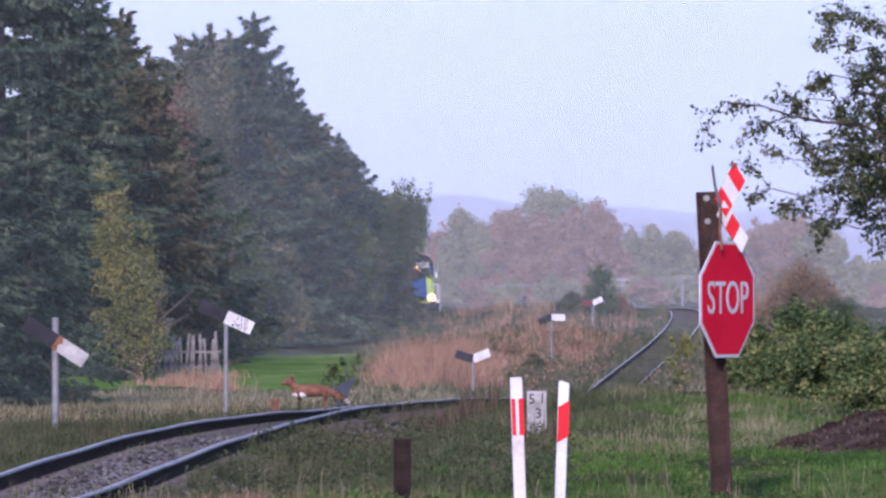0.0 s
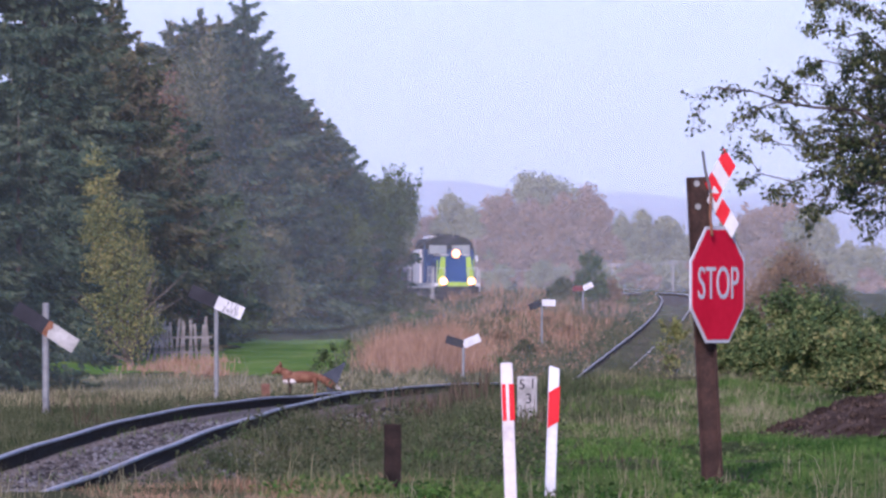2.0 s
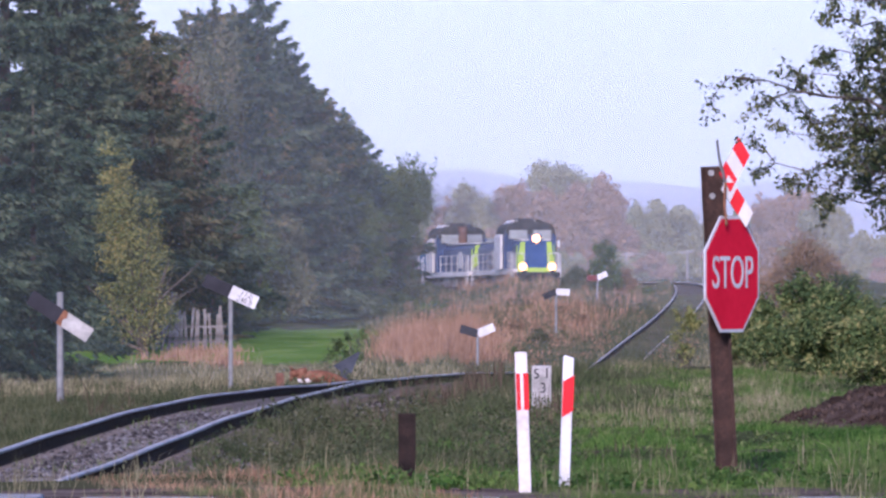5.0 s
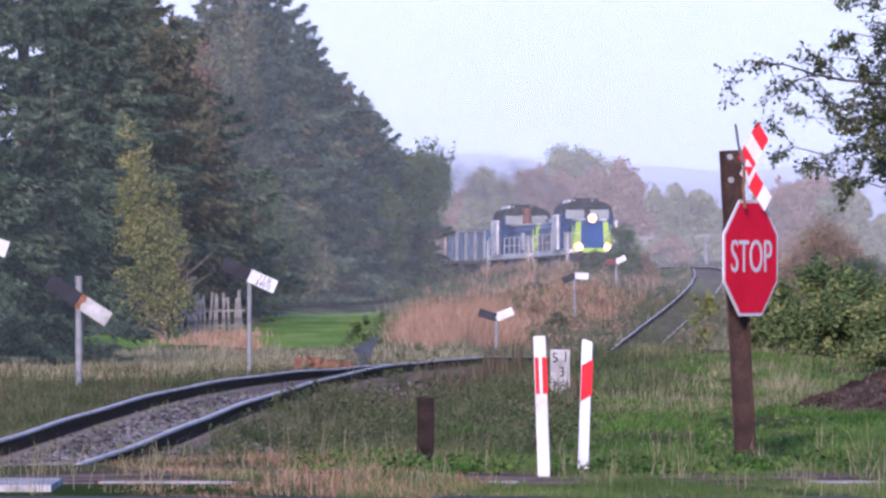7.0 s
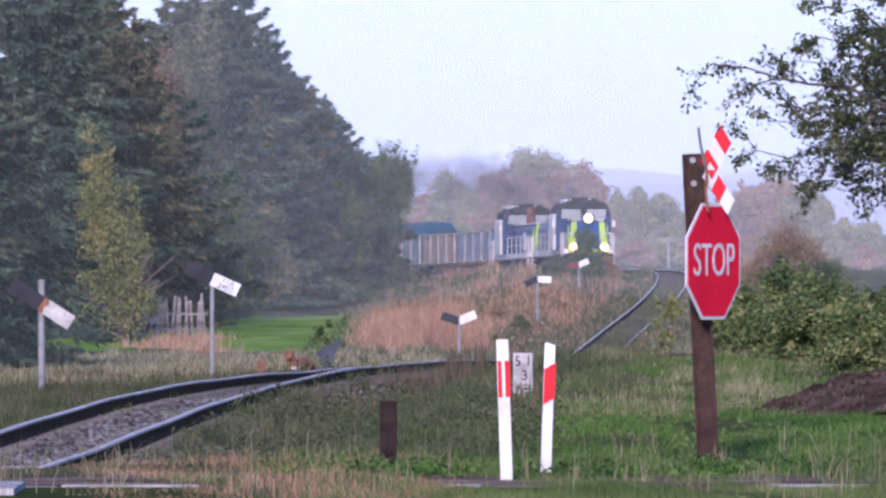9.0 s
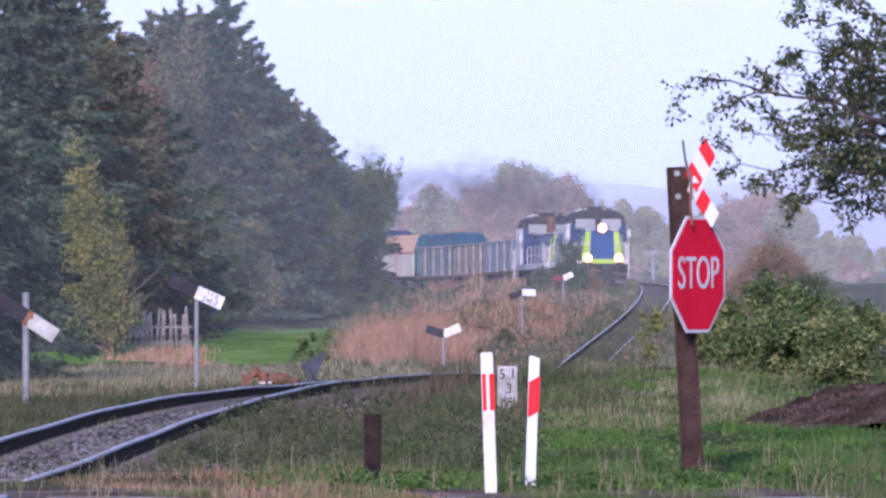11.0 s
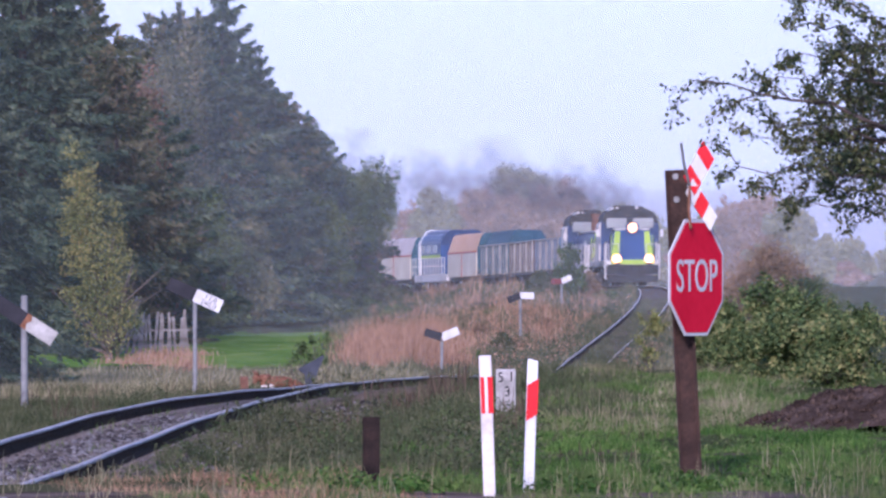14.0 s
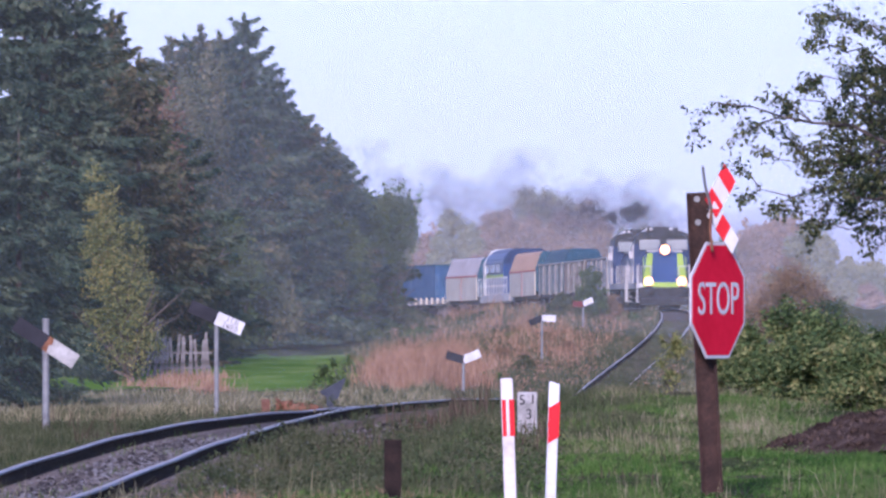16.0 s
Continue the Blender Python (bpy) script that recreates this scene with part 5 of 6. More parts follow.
def flat_wagon():
    t = thing("flat_wagon", Matrix.Identity(4), "long flat wagon with pale stake pockets", "wagon", "wagons of the train")
    L = 13.4
    bm = bmesh.new()
    box(bm, -1.38, 1.38, -L / 2, L / 2, 1.0, 1.28, 0.04)
    part("deck", bm, M["ribs"], t)
    for s in (-1, 1):
        for k in range(9):
            bm = bmesh.new()
            y = -L / 2 + 0.6 + k * (L - 1.2) / 8
            box(bm, s * 1.42 - 0.06, s * 1.42 + 0.06, y - 0.09, y + 0.09, 1.0, 1.42, 0.015)
            part("stake_pocket", bm, M["cream"], t)
        buffers(t, s * L / 2, s)
        bogie(t, s * L * 0.33, 1.8, 0.46)
    return t


def container():
    t = thing("container", Matrix.Identity(4), "deep blue steel container on the flat wagon", "container")
    bm = bmesh.new()
    box(bm, -1.2, 1.2, -3.0, 6.0, 1.285, 3.45, 0.03)
    part("shell", bm, M["wagon_blue"], t)
    for s in (-1, 1):
        for k in range(14):
            bm = bmesh.new()
            y = -2.8 + k * 0.66
            box(bm, s * 1.2 - 0.02, s * 1.2 + 0.02, y - 0.12, y + 0.12, 1.4, 3.35, 0.01)
            part("corrugation", bm, M["wagon_blue"], t)
    bm = bmesh.new()
    box(bm, -1.22, 1.22, -3.02, 6.02, 3.4, 3.5, 0.02)
    part("top_frame", bm, M["wagon_teal"], t)
    return t


WHEELS = []
SPEED, FRONT_Y = 6.72, 608.5
S_END = float(np.interp(-FRONT_Y, -WAY_Y, WAY_S))


def build_train():
    """The vehicles with the distance of their middle behind the leading buffers."""
    out = [(locomotive("leading blue locomotive with lime front and lit headlights", True), 7.1, 4.0),
           (locomotive("second blue locomotive with pale arches and railings", False), 21.35, 4.0)]
    d = 28.5
    for make, n in ((lambda: gondola("faded blue open wagon heaped with coal", ["wagon_blue"] * 4, L=10.5), 11.3),
                    (lambda: gondola("brown open wagon with pale ribs, heaped with coal", ["wagon_brown"] * 4, L=9.4), 10.1),
                    (lambda: gondola("teal open wagon under a bulging teal tarpaulin", ["wagon_teal"] * 4, L=9.8, cover=True), 10.5),
                    (lambda: hopper("cream covered wagon with rounded orange roof", "cream", "orange"), 10.2),
                    (cab_unit, 10.3),
                    (lambda: hopper("cream covered wagon with pale pink roof", "cream", "pinkroof"), 10.2)):
        out.append((make(), d + n / 2, n * 0.3))
        d += n
    out += [(flat_wagon(), d + 7.1, 4.4), (container(), d + 7.1, 4.4)]
    d += 14.2
    out.append((gondola("deep blue open wagon", ["wagon_teal", "wagon_blue", "wagon_teal", "wagon_blue"], L=11.7, load=False, height=3.1), d + 6.2, 3.8))
    return out


TRAIN = build_train()


# ---- smoke ----
def build_smoke():
    """Puffs of exhaust: each rides in the engine hood until it leaves the stack, then hangs and drifts."""
    out = []
    rng = random.Random(9)
    plume = thing("exhaust_smoke", Matrix.Identity(4), "thin dark grey diesel smoke trailing from the stacks", "smoke", kind="stuff")
    for k in range(84):
        nr = np.random.RandomState(700 + k)
        n = 30
        size = rng.uniform(0.5, 0.8)
        c = nr.normal(0, 1, (n, 3)) * size * np.array([1.0, 1.4, 0.85])
        a = nr.normal(0, 1, (n, 3))
        a /= np.linalg.norm(a, axis=1)[:, None]
        b = np.cross(a, nr.normal(0, 1, (n, 3)))
        b /= np.linalg.norm(b, axis=1)[:, None]
        w = nr.uniform(0.4, 0.85, (n, 1))
        ring = [c + w * (a * math.cos(q) + b * math.sin(q)) for q in (0, 1.047, 2.094, 3.142, 4.189, 5.236)]
        p = arrays("puff", np.stack(ring, 1).reshape(-1, 3), np.arange(n * 6).reshape(-1, 6), M["smoke"], plume)
        out.append((p, 0.6 + k * 0.183, 6.0 if k % 2 else 15.5 + 7.1, rng.uniform(-1, 1), rng.uniform(0.5, 1.3), rng.uniform(0, 360)))
    return out


SMOKE = build_smoke()


# ---- railway and road signs ----
def octagon(r):
    return [(r * math.cos(math.pi / 8 + k * math.pi / 4) / math.cos(math.pi / 8), r * math.sin(math.pi / 8 + k * math.pi / 4) / math.cos(math.pi / 8)) for k in range(8)]


def build_stop():
    d = 60.5 * K
    foot = put((1279 - 784) * d / FOCAL, d)
    t = thing("stop_sign", Matrix.Translation(foot) @ pose(0, 0, 0, 0, -2.9, 0), "red octagonal stop sign on a leaning brown steel post", "stop sign")
    top = (889 - 330) * d / FOCAL
    bm = bmesh.new()
    prism(bm, [(-0.085, -0.06), (-0.085, 0.06), (-0.065, 0.06), (-0.065, 0.012), (0.065, 0.012), (0.065, 0.06), (0.085, 0.06), (0.085, -0.06), (0.065, -0.06),
               (0.065, -0.012), (-0.065, -0.012), (-0.065, -0.06)], -0.4, top)
    bmesh.ops.transform(bm, matrix=Matrix(((1, 0, 0, 0), (0, 0, 1, 0), (0, 1, 0, 0), (0, 0, 0, 1))), verts=bm.verts[:])
    bmesh.ops.recalc_face_normals(bm, faces=bm.faces[:])
    part("post", bm, M["post_brown"], t, "dark brown steel profile post with rusty edges")
    for z in (0.05, 0.23):
        bm = bmesh.new()
        rod(bm, (-0.005, -0.03, top - z), (-0.005, -0.008, top - z), 0.024, 0.02, 14)
        part("bolt", bm, M["galv"], t, "bright bolt head")
    # the octagonal plate, turned towards the road that comes from the side
    turn = pose(0.115, -0.13, (889 - 522) * d / FOCAL, 0, 2.9, 0) @ pose(0, 0, 0, 90, 0, 61)
    for name, r, z0, z1, m in (("plate", 0.45, -0.012, 0.0, "signwhite"), ("red_face", 0.425, 0.0, 0.004, "signred")):
        bm = bmesh.new()
        prism(bm, octagon(r), z0, z1)
        bmesh.ops.transform(bm, matrix=turn @ Matrix(((1, 0, 0, 0), (0, 0, 1, 0), (0, 1, 0, 0), (0, 0, 0, 1))), verts=bm.verts[:])
        bmesh.ops.recalc_face_normals(bm, faces=bm.faces[:])
        part(name, bm, M[m], t)
    letters("lettering", "STOP", 0.36, turn @ Matrix.Translation((0, 0.0, 0.006)), M["signwhite"], t, 0.002, 0.80)
    # crossbuck with bent arms
    c = Vector((0.10, -0.08, top - 0.13))
    for up in (1, -1):
        for k in range(3):
            bm = bmesh.new()
            a, b = k / 3, (k + 1) / 3
            e = Vector((0.165, 0.05, 0.27)) if up > 0 else Vector((0.175, 0.05, -0.30))
            w = Vector((0.045, 0.0, -0.085 * up)) * (0.85 if up > 0 else 0.65)
            p = [c + e * a - w, c + e * b - w, c + e * b + w, c + e * a + w]
            vs = [bm.verts.new(q) for q in p] + [bm.verts.new(q + Vector((-0.006, 0.008, 0))) for q in p]
            for f in ((0, 1, 2, 3), (7, 6, 5, 4), (0, 4, 5, 1), (1, 5, 6, 2), (2, 6, 7, 3), (3, 7, 4, 0)):
                bm.faces.new([vs[i] for i in f])
            bmesh.ops.recalc_face_normals(bm, faces=bm.faces[:])
            part("cross_arm", bm, M["red" if (k != 1) == (up > 0) else "signwhite"], t, "red and white bent warning cross")
        bm = bmesh.new()
        e = Vector((-0.055 if up > 0 else -0.015, -0.25, 0.33 * up))
        w = Vector((0.006, 0.0, 0.0))
        rod(bm, c, c + e * 0.55 + Vector((-0.01, 0, 0)), 0.012, 0.012, 6)
        rod(bm, c + e * 0.55 + Vector((-0.01, 0, 0)), c + e, 0.012, 0.012, 6)
        part("cross_edge", bm, M["galv" if up > 0 else "edge_rust"], t)
    return t


def bollard(px, top_y, base_y, lean, d, w, body, label, half):
    """A round-edged plastic marker post with a red reflective band."""
    d = d * K
    foot = put((px - 784) * d / FOCAL, d)
    t = thing("marker_post", Matrix.Translation(foot) @ pose(0, 0, 0, 0, lean, 0), label, "marker post", "marker posts at the crossing")
    h = (base_y - top_y) * d / FOCAL
    bm = bmesh.new()
    box(bm, -w / 2, w / 2, -w * 0.42, w * 0.42, -0.2, h, 0.018)
    for v in bm.verts:
        if v.co.z > h - 0.03:
            v.co.z += (0.008 if v.co.x < 0 else -0.006) * (0 if half else 1)
        v.co.x += 0.006 * math.sin(v.co.z * 5)
    part("post", bm, M[body], t)
    z0, z1 = h - 0.42, h - 0.155
    bars = ((-0.48, -0.18), (0.08, 0.48)) if half else ((-0.5, 0.5),)
    for a, b in bars:
        bm = bmesh.new()
        box(bm, a * w - 0.001, b * w + 0.001, -w * 0.42 - 0.004, -w * 0.42 + 0.03, z0, z1, 0.002)
        if not half:
            for v in bm.verts:
                v.co.z += (v.co.x + w / 2) / w * 0.05 - 0.03
        part("red_band", bm, M["red"], t, "red reflective band")
    bm = bmesh.new()
    box(bm, -w * 0.56, w * 0.56, -w * 0.5, w * 0.5, -0.1, 0.012, 0.004)
    part("foot", bm, M["concrete"], t)


def gradient_post(px, base_y, top_y, d, left, right, label, arm=0.62, text=(), pole=0.045, backs=("signblack", "signwhite"), yaw=0, rise=0.08):
    """A railway gradient post: a pole with one dark and one white arm, each at its own slope in degrees."""
    p = at(px, base_y, d)
    foot = put(p.x, p.y)
    t = thing("gradient_post", Matrix.Translation(foot) @ pose(0, 0, 0, 0, 0, yaw), label, "gradient post", "gradient posts along the line")
    h = at(px, top_y, d).z - foot.z
    bm = bmesh.new()
    rod(bm, (0, 0, -0.3), (0, 0, h), pole, pole, 12)
    part("pole", bm, M["galv"], t, "grey galvanised pole")
    for s, ang, m in ((-1, left, backs[0]), (1, right, backs[1])):
        bm = bmesh.new()
        hh = 0.135
        box(bm, 0.0 if s > 0 else -arm, arm if s > 0 else 0.0, -0.012, 0.0, -hh, hh, 0.004)
        turn = Matrix.Translation((0, -pole - 0.012, h + rise)) @ pose(0, 0, 0, 0, ang, 0)
        bmesh.ops.transform(bm, matrix=turn, verts=bm.verts[:])
        a = part("arm", bm, M[m], t, ("black" if s < 0 else "white") + " arm")
        if s > 0 and m == "signgrey":
            bm = bmesh.new()
            prism(bm, [(0.0, -hh), (0.11, -hh), (0.07, -0.03), (0.12, 0.05), (0.08, hh), (0.0, hh)], -0.015, -0.0125)
            bmesh.ops.transform(bm, matrix=turn, verts=bm.verts[:])
            part("rust_stain", bm, M["edge_rust"], a, "rusty inner end of the arm")
        if s > 0:
            for k, txt in enumerate(text):
                letters("lettering", txt, 0.15, turn @ Matrix.Translation((arm * 0.56, -0.016, 0.06 - 0.125 * k)) @ pose(0, 0, 0, 90, 0, 0), M["signblack"], a, 0.001)


def build_signs():
    gradient_post(400, 716, 568, 157, 24, 24, "gradient post with black and white sloping arms", 0.58, ("11.0", "240.0"))
    gradient_post(837, 690, 640, 250, 17, -22, "small gradient post with raised white arm", 0.58, ())
    gradient_post(976, 636, 565, 318, -22, 2, "small gradient post with level white arm", 0.56, ())
    gradient_post(1049, 585, 540, 368, 0, -25, "small gradient post with dull red and white arms", 0.50, (), backs=("darkred", "signwhite"))
    gradient_post(98, 747, 562, 135, 33, 33, "leaning-armed gradient post with black and dirty white arms", 0.62, (), 0.06, backs=("signblack", "signgrey"), rise=-0.42)
    gradient_post(-95, 760, 500, 128, 20, 20, "gradient post with black and white numbered arms", 0.66, ("7.5", "240"), 0.05)
    # hectometre stone
    d = 99.0
    foot = put((950 - 784) * d * K / FOCAL, d * K)
    t = thing("hectometre_stone", Matrix.Translation(foot), "weathered white concrete distance stone with black numerals", "distance stone")
    w, h = 0.25, at(950, 692, d).z - foot.z
    bm = bmesh.new()
    box(bm, -w / 2, w / 2, -0.09, 0.09, -0.3, h, 0.025)
    part("stone", bm, M["concrete"], t)
    for txt, x, z in (("5", -0.065, h - 0.11), ("1", 0.07, h - 0.10), ("3", 0.02, h - 0.29)):
        letters("numeral", txt, 0.18, Matrix.Translation((x, -0.094, z)) @ pose(0, 0, 0, 90, 0, 0), M["signblack"], t, 0.002)
    # steel stub
    d = 58.6 * K
    foot = put((712 - 784) * d / FOCAL, d)
    t = thing("steel_stub", Matrix.Translation(foot), "short rusty dark brown steel stub in the grass", "post")
    h = 134 * d / FOCAL
    bm = bmesh.new()
    box(bm, -0.066, 0.066, -0.05, -0.035, -0.2, h, 0.004)
    box(bm, -0.066, 0.066, 0.035, 0.05, -0.2, h, 0.004)
    box(bm, -0.012, 0.012, -0.037, 0.037, -0.2, h - 0.01, 0.003)
    for s in (-1, 1):
        box(bm, s * 0.058 - 0.008, s * 0.058 + 0.008, -0.062, -0.048, -0.2, h - 0.003, 0.003)
    part("profile", bm, M["stubsteel"], t)
    # wooden stub beside the rail
    p = at(487, 722, 138)
    foot = put(p.x, p.y)
    t = thing("wooden_stub", Matrix.Translation(foot), "short brown wooden stub beside the rail", "post")
    bm = bmesh.new()
    box(bm, -0.075, 0.075, -0.06, 0.06, -0.3, at(487, 705, 138).z - foot.z, 0.012)
    part("stub", bm, M["stump"], t)
    # tilted metal sheet on its stand
    d = 165.0
    p = at(600, 715, d)
    foot = put(p.x, p.y)
    t = thing("tilted_sheet", Matrix.Translation(foot), "tilted dull blue-grey metal sheet on a short stand", "metal sheet")
    zc = at(605, 682, d).z - foot.z
    bm = bmesh.new()
    prism(bm, [(-0.27, -0.12), (-0.22, -0.17), (0.04, -0.32), (0.12, -0.28), (0.30, 0.16), (0.26, 0.17)], -0.05, 0.04)
    bmesh.ops.translate(bm, verts=bm.verts[:], vec=(0.05, 0, zc))
    part("sheet", bm, M["steelgrey"], t)
    bm = bmesh.new()
    box(bm, -0.06, 0.10, -0.03, 0.05, -0.3, zc - 0.2, 0.01)
    part("stand", bm, M["steelgrey"], t)
    m = Matrix.Translation(put(p.x + 0.05, p.y + 1.2))
    leafy("small_bush", m, at(600, 645, d).z - foot.z + 0.1, 1.2, M["broad"], 301, "thin dark bush behind the metal sheet", "bush", leaf=0.04, clumps=26, per=9, low=0.15, sprigs=8, taper=0.0)


def build_fence():
    d = 308.0
    t = thing("picket_fence", Matrix.Translation(put(at(335, 660, d).x, d * K)), "broken grey weathered picket fence", "fence")
    base = t.location.z
    rng = random.Random(6)
    for k in range(18):
        px = 262 + k * 7.4 + rng.uniform(-2, 2)
        bm = bmesh.new()
        h = rng.uniform(1.45, 1.8)
        p = at(px, 660, d)
        lean = rng.uniform(-6, 6) if k > 3 else rng.uniform(10, 28)
        box(bm, -0.05, 0.05, -0.015, 0.015, -0.15, h + (0.7 if k < 3 else 0), 0.006)
        o = part("picket", bm, M["wood"], t)
        o.matrix_basis = Matrix.Translation((p.x - t.location.x, rng.uniform(-0.05, 0.05), float(ground_z(p.x, d * K)) - base)) @ pose(0, 0, 0, 0, lean, 0)
    for z in (0.45, 1.05):
        bm = bmesh.new()
        box(bm, at(290, 0, d).x - t.location.x, at(392, 0, d).x - t.location.x, 0.02, 0.07, z - 0.04, z + 0.04, 0.008)
        part("rail", bm, M["wood"], t)


def fox():
    """A fox: body with chest and rump, neck and head, ears, legs and brush. Nose towards -x."""
    t = thing("fox", Matrix.Identity(4), "red fox with pale chest and white-tipped brush", "fox")
    def lump(name, c, r, m, parent=t, rot=0):
        bm = bmesh.new()
        bmesh.ops.create_icosphere(bm, subdivisions=3, radius=1.0)
        for v in bm.verts:
            v.co *= 1 + 0.05 * noise.noise(v.co * 4)
        bmesh.ops.transform(bm, matrix=Matrix.Translation(c) @ pose(0, 0, 0, 0, rot, 0) @ Matrix.Diagonal((*r, 1)), verts=bm.verts[:])
        return part(name, bm, M[m], parent, smooth=True)
    lump("body", (0, 0, 0.36), (0.33, 0.105, 0.115), "fox")
    lump("chest", (-0.24, 0, 0.35), (0.13, 0.09, 0.13), "fox")
    lump("belly", (-0.22, -0.02, 0.29), (0.14, 0.075, 0.07), "furwhite")
    bm = bmesh.new()
    rod(bm, (0.08, 0, -0.08), (-0.08, 0, 0.06), 0.085, 0.065, 12)
    bmesh.ops.create_icosphere(bm, subdivisions=2, radius=0.085, matrix=Matrix.Translation((-0.11, 0, 0.08)))
    rod(bm, (-0.15, 0, 0.07), (-0.26, 0, 0.035), 0.052, 0.02, 10)
    for s in (-1, 1):
        rod(bm, (-0.07, s * 0.045, 0.13), (-0.06, s * 0.06, 0.235), 0.035, 0.004, 6)
    head = part("head", bm, M["fox"], t, smooth=True)
    head.location = (-0.30, 0, 0.44)
    for x in (-0.25, 0.22):
        for s in (-1, 1):
            bm = bmesh.new()
            rod(bm, (x, s * 0.055, 0.34), (x + 0.03, s * 0.055, 0.18), 0.05, 0.03, 8)
            rod(bm, (x + 0.03, s * 0.055, 0.18), (x, s * 0.055, 0.0), 0.028, 0.02, 8)
            part("leg", bm, M["furdark" if x < 0 else "fox"], t, smooth=True)
    bm = bmesh.new()
    rod(bm, (0.28, 0, 0.38), (0.45, 0, 0.27), 0.05, 0.075, 10)
    rod(bm, (0.45, 0, 0.27), (0.60, 0, 0.18), 0.075, 0.06, 10)
    b = part("brush", bm, M["fox"], t, smooth=True)
    bm = bmesh.new()
    rod(bm, (0.60, 0, 0.18), (0.70, 0, 0.13), 0.06, 0.012, 10)
    part("brush_tip", bm, M["furwhite"], b, smooth=True)
    return t, head


def build_far():
    """Stand-in haze sheets, hills, wires."""
    # haze made of single flat sheets, each veiling everything behind it
    for d, name, m in ((290, "mist", "thinhaze"), (520, "mist", "midhaze"), (840, "mist", "grovehaze"), (1250, "mist", "mist"), (1700, "mist", "mist")):
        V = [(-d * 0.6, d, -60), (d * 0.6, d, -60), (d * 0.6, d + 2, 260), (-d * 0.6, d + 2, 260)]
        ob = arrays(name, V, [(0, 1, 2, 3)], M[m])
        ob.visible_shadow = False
        tagged(ob, "upright see-through sheet standing in for distance haze", "mist", kind="structure")
    rng = random.Random(2)
    for d, top, amp, name in ((3400, 402, 8, "hill_ridge"), (4600, 360, 14, "hill_ridge")):
        V, F = [], []
        n = 90
        for i in range(n):
            px = -1500 + 4600 * i / (n - 1)
            p = at(px, top + amp * math.sin(px * 0.006 + d) + amp * 0.5 * math.sin(px * 0.021), d / K)
            x, z = p.x, p.z
            V += [(x, d - 500, -20), (x, d, z), (x, d + 600, -20)]
        for i in range(n - 1):
            for k in range(2):
                a = i * 3 + k
                F.append((a, a + 3, a + 4, a + 1))
        tagged(arrays(name, V, F, M["hill"], smooth=True), "hazy distant ridge of fields and woods", "hills", kind="structure")
    t = thing("power_line", Matrix.Identity(4), "thin wooden poles with sagging wires", "power line")
    d = 610.0
    poles = [(850, 505), (1100, 492), (1208, 488), (1420, 486)]
    for px, py in poles:
        p = at(px, py, d)
        bm = bmesh.new()
        rod(bm, (p.x, p.y, float(ground_z(p.x, p.y)) - 0.3), (p.x, p.y, p.z), 0.09, 0.07)
        box(bm, p.x - 0.5, p.x + 0.5, p.y - 0.05, p.y + 0.05, p.z - 0.25, p.z - 0.15, 0.01)
        part("pole", bm, M["wire"], t)
    for (a, ay), (b, by) in zip(poles, poles[1:]):
        for o in (0,):
            bm = bmesh.new()
            for k in range(12):
                f, g = k / 12, (k + 1) / 12
                q = [at(a + (b - a) * h, ay + (by - ay) * h + 14 * 4 * h * (1 - h) * 0.4, d) for h in (f, g)]
                rod(bm, q[0], q[1], 0.035, 0.035, 5)
            part("wire", bm, M["wire"], t)


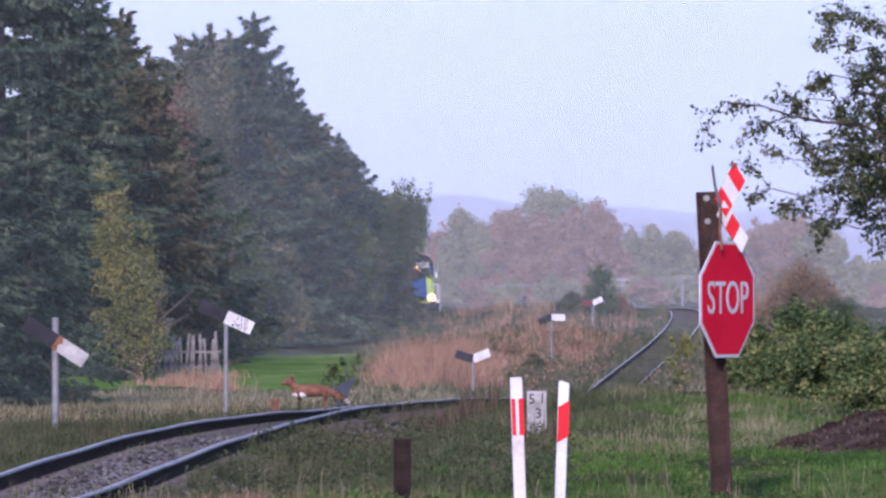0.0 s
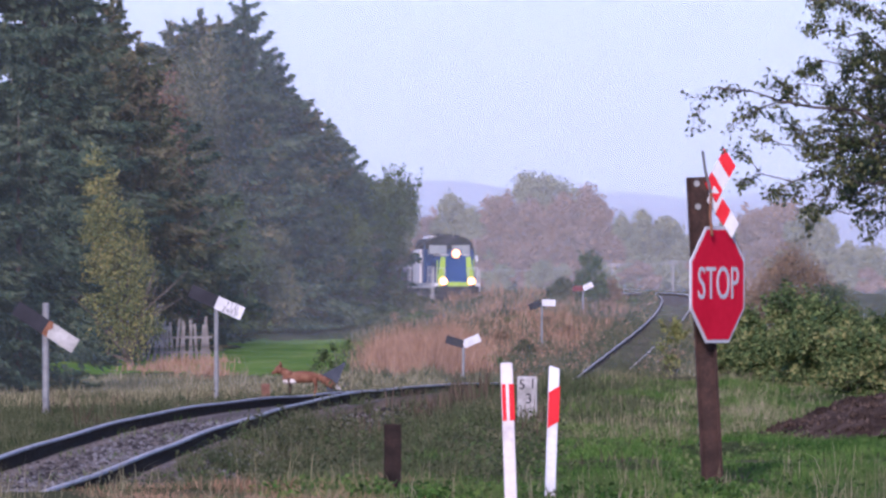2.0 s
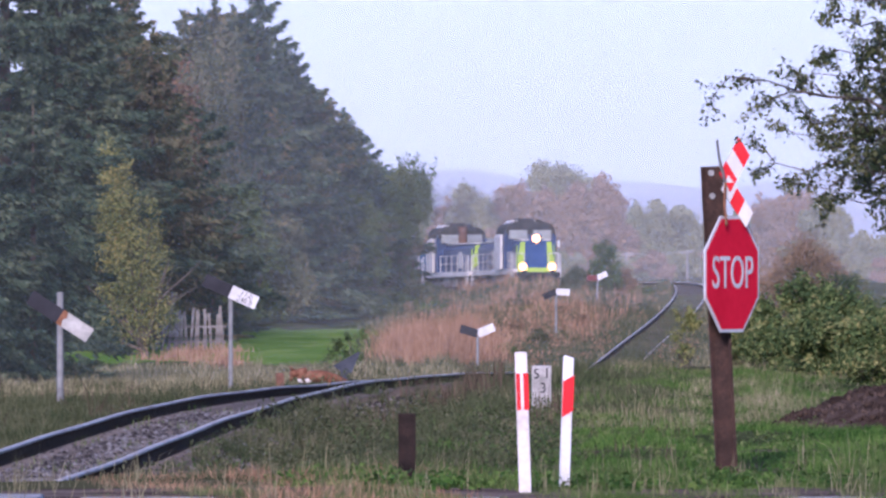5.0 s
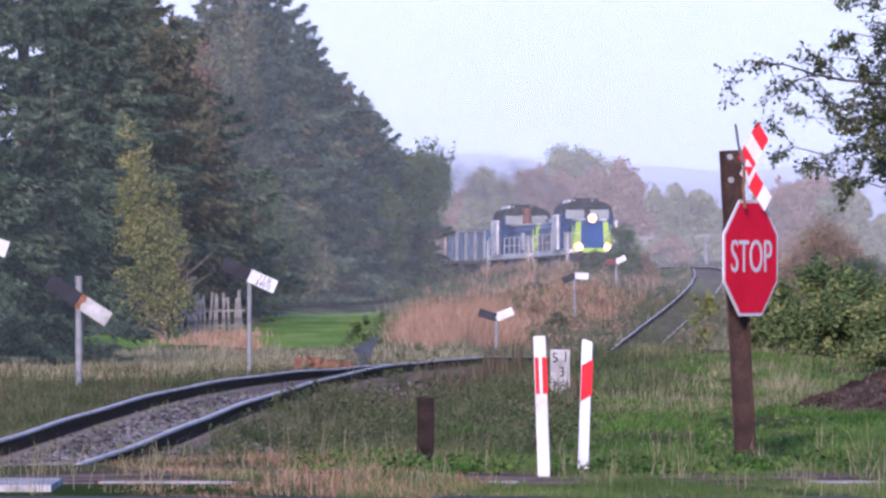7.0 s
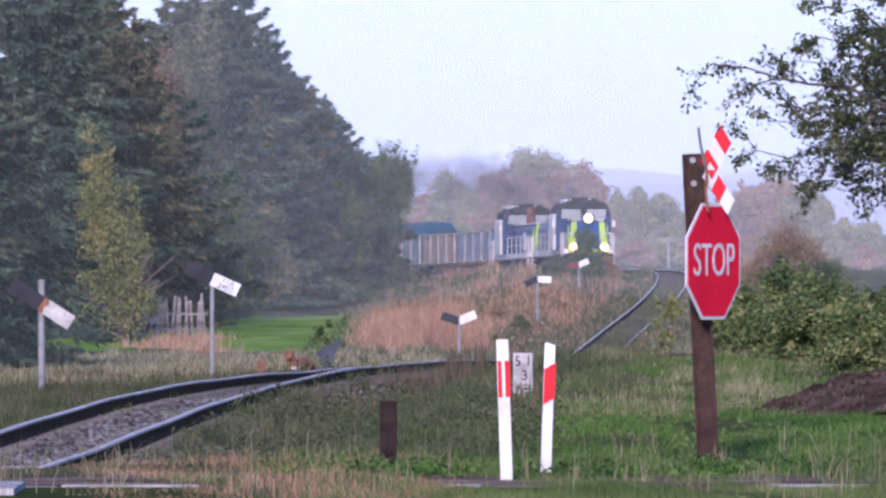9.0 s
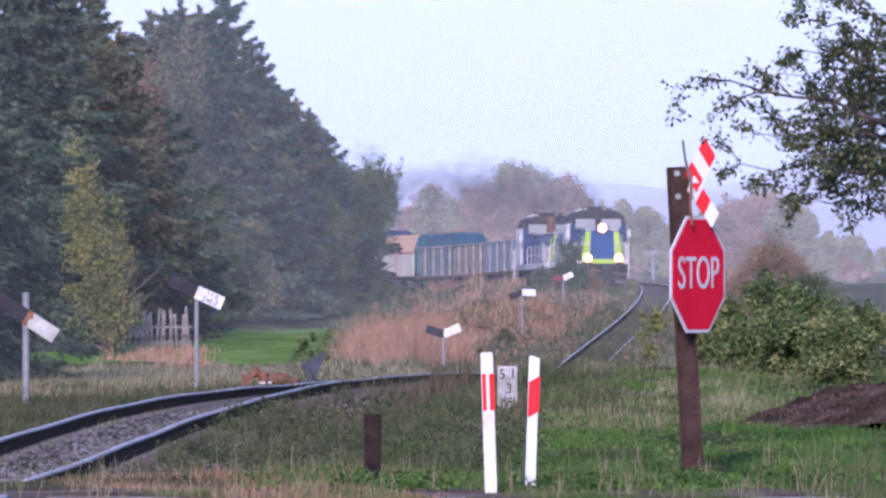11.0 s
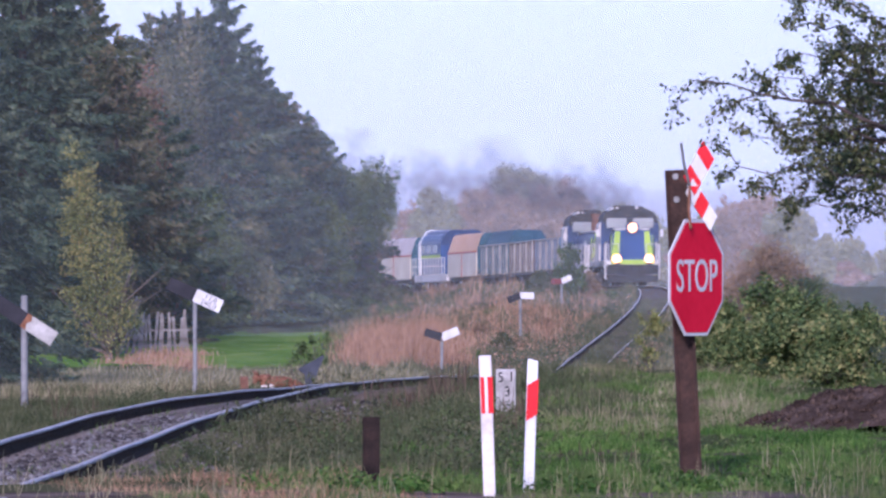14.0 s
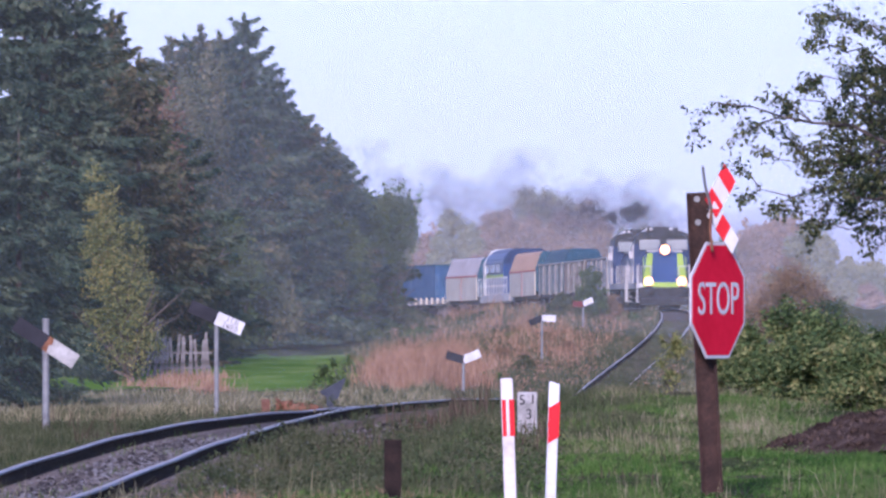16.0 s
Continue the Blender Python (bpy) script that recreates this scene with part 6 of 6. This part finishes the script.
def build_ground_details():
    sheet("green_field", -26, -1.0, 268 * K, 382 * K, 40, 60, 0.06, M["field"], "bright green young crop in the field", "field")
    # road along the crossing, below the view, and its broken edge
    bm = bmesh.new()
    box(bm, -40, 40, 64.0, 75.0, -0.3, 0.03, 0.02)
    tagged(mesh_ob("road", bm, M["asphalt"]), "narrow asphalt road before the crossing", "road", kind="structure")
    kerb = thing("road_edging", Matrix.Identity(4), "low broken concrete edging at the roadside", "kerb", kind="structure")
    rng = random.Random(3)
    x = -3.6
    while x < 3.6:
        if x < 0.1 or x > 2.3:
            bm = bmesh.new()
            box(bm, x, x + 0.97, 79.8, 80.1, -0.15, 0.0 + rng.uniform(0, 0.03), 0.012)
            part("kerb_stone", bm, M["concrete"], kerb)
        x += 1.0
    bm = bmesh.new()
    box(bm, -4.6, -2.85, 77.4, 79.6, -0.2, 0.05, 0.02)
    part("slab", bm, M["concrete"], kerb)
    sheet("verge_soil", -4.2, 4.8, 54.9 * K, 57.8 * K, 60, 14, 0.018, M["dirt"], "trodden brown dirt along the road edge", "soil", 0.006)
    # dug soil
    c = at(1545, 756, 84.0)
    d = c.y
    heap = thing("soil_heap", Matrix.Identity(4), "low heap of dug dark brown soil in the grass", "soil heap")
    xs, ys = np.linspace(-1.25, 2.2, 90), np.linspace(-3.5, 4, 70)
    X, Y = np.meshgrid(xs, ys)
    bump = np.clip(1 - ((X - 0.55) / 1.75) ** 4 - (Y / 3.8) ** 4, 0, 1) ** 0.8
    rr = np.random.RandomState(8)

    def relief(x, y):
        return 0.26 + 0.05 * np.sin(x * 5 + y) + 0.03 * np.sin(x * 13 + 2 * y) * np.sin(y * 5) + 0.13 * np.clip(x + 0.7, 0, 2.2)

    Z = ground_z(X + c.x, Y + d) - 0.05 + bump * (relief(X, Y) + 0.02 * rr.normal(0, 1, X.shape))
    i = np.arange(69)[:, None] * 90 + np.arange(89)[None, :]
    arrays("mound", np.stack((X + c.x, Y + d, Z), -1).reshape(-1, 3), np.stack((i, i + 1, i + 91, i + 90), -1).reshape(-1, 4), M["soil"], heap)
    n = 1500
    x, y = rr.uniform(-1.1, 2.1, n), rr.uniform(-3.4, 1.5, n)
    bz = np.clip(1 - ((x - 0.55) / 1.75) ** 4 - (y / 3.8) ** 4, 0, 1) ** 0.8
    z = ground_z(x + c.x, y + d) - 0.04 + bz * relief(x, y)
    r = 0.012 + 0.03 * rr.uniform(0, 1, n)[:, None] ** 2.5
    o = np.array([(1, 0, 0), (-1, 0, 0), (0, 1, 0), (0, -1, 0), (0, 0, 1), (0, 0, -1)], float)
    V = np.stack((x + c.x, y + d, z), 1)[:, None, :] + (o[None] + rr.normal(0, 0.3, (n, 6, 3))) * r[:, None, :]
    F = np.array([(0, 2, 4), (2, 1, 4), (1, 3, 4), (3, 0, 4), (2, 0, 5), (1, 2, 5), (3, 1, 5), (0, 3, 5)])
    tagged(arrays("loose_earth", V.reshape(-1, 3), (np.arange(n)[:, None, None] * 6 + F[None]).reshape(-1, 3), M["soil"], heap), "loose clods of soil", kind="stuff")


build_ground_details()
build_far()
build_spruces()
build_broadleaf()
fruit_tree()
build_stop()
bollard(923, 662, 922, -1.9, 56.4, 0.09, "pinkwhite", "cream plastic marker post with split red band", True)
bollard(991, 668, 912, 2.0, 57.4, 0.08, "white", "leaning white plastic marker post with red band", False)
build_signs()
build_fence()
FOX, FOX_HEAD = fox()
build_ballast()
build_grass()
build_strip()
build_bed_weeds()
build_herbs()


# ---- what moves ----
def motions():
    ts = [k * 0.5 for k in range(33)]
    for ob, back, half in TRAIN:
        rows = []
        for t in ts:
            s = S_END - SPEED * (16 - t) - back
            a, b = on_line(s + half), on_line(s - half)
            c, dv = (a + b) / 2, (a - b)
            yaw = math.degrees(math.atan2(dv.x, -dv.y))
            rows.append((t, pose(c.x, c.y, c.z, math.degrees(-math.atan2(dv.z, math.hypot(dv.x, dv.y))), 0, yaw)))
        walk(ob, rows)
    for w, y, r in WHEELS:
        walk(w, [(k * 0.1, pose(0, y, r, math.degrees(SPEED * k * 0.1 / r), 0, 0)) for k in range(161)])
    for p, te, back, side, rise, spin in SMOKE:
        rows = []
        for k in range(65):
            t = k * 0.25
            q = on_line(S_END - SPEED * (16 - min(t, te)) - back + (0 if t > te else (-2.0)))
            age = max(0.0, t - te)
            up = 1.95 if age <= 0 else 4.4 + rise * 2.4 * (1 - math.exp(-age / 2.5)) + 0.3 * rise * max(0.0, age - 6)
            drift = 0.14 * age
            rows.append((t, pose(q.x - drift + side * (0.22 * age + 0.35 * max(0.0, age - 6)), q.y - 0.4 * age, q.z + up, 0, 0, 12 if age <= 0 else 12 + min(80, age * 9))))
        walk(p, rows)
    # the fox stands by the rail, noses about, lies down and shifts
    d = 143.0
    rows, head = [], []
    for t, px, py, yaw, nod in [(0, 552, 726, 0, 0), (1.5, 553, 727, 0, 5), (2.2, 552, 729, 0, -22), (3.0, 556, 735, 0, -40), (4.0, 556, 740, 0, -50), (6.5, 548, 754, 0, -45),
                                (8.0, 552, 756, 35, -30), (9.0, 556, 746, 62, -10), (11.4, 540, 750, 20, -25), (12.5, 540, 750, 10, -25), (14.0, 548, 750, 25, -40), (16.0, 552, 757, -15, -45)]:
        p = at(px, py, d)
        rows.append((t, pose(p.x, p.y, p.z, 0, 0, yaw)))
        head.append((t, pose(-0.30, 0, 0.44, 0, nod, 0)))
    walk(FOX, rows)
    walk(FOX_HEAD, head)


motions()
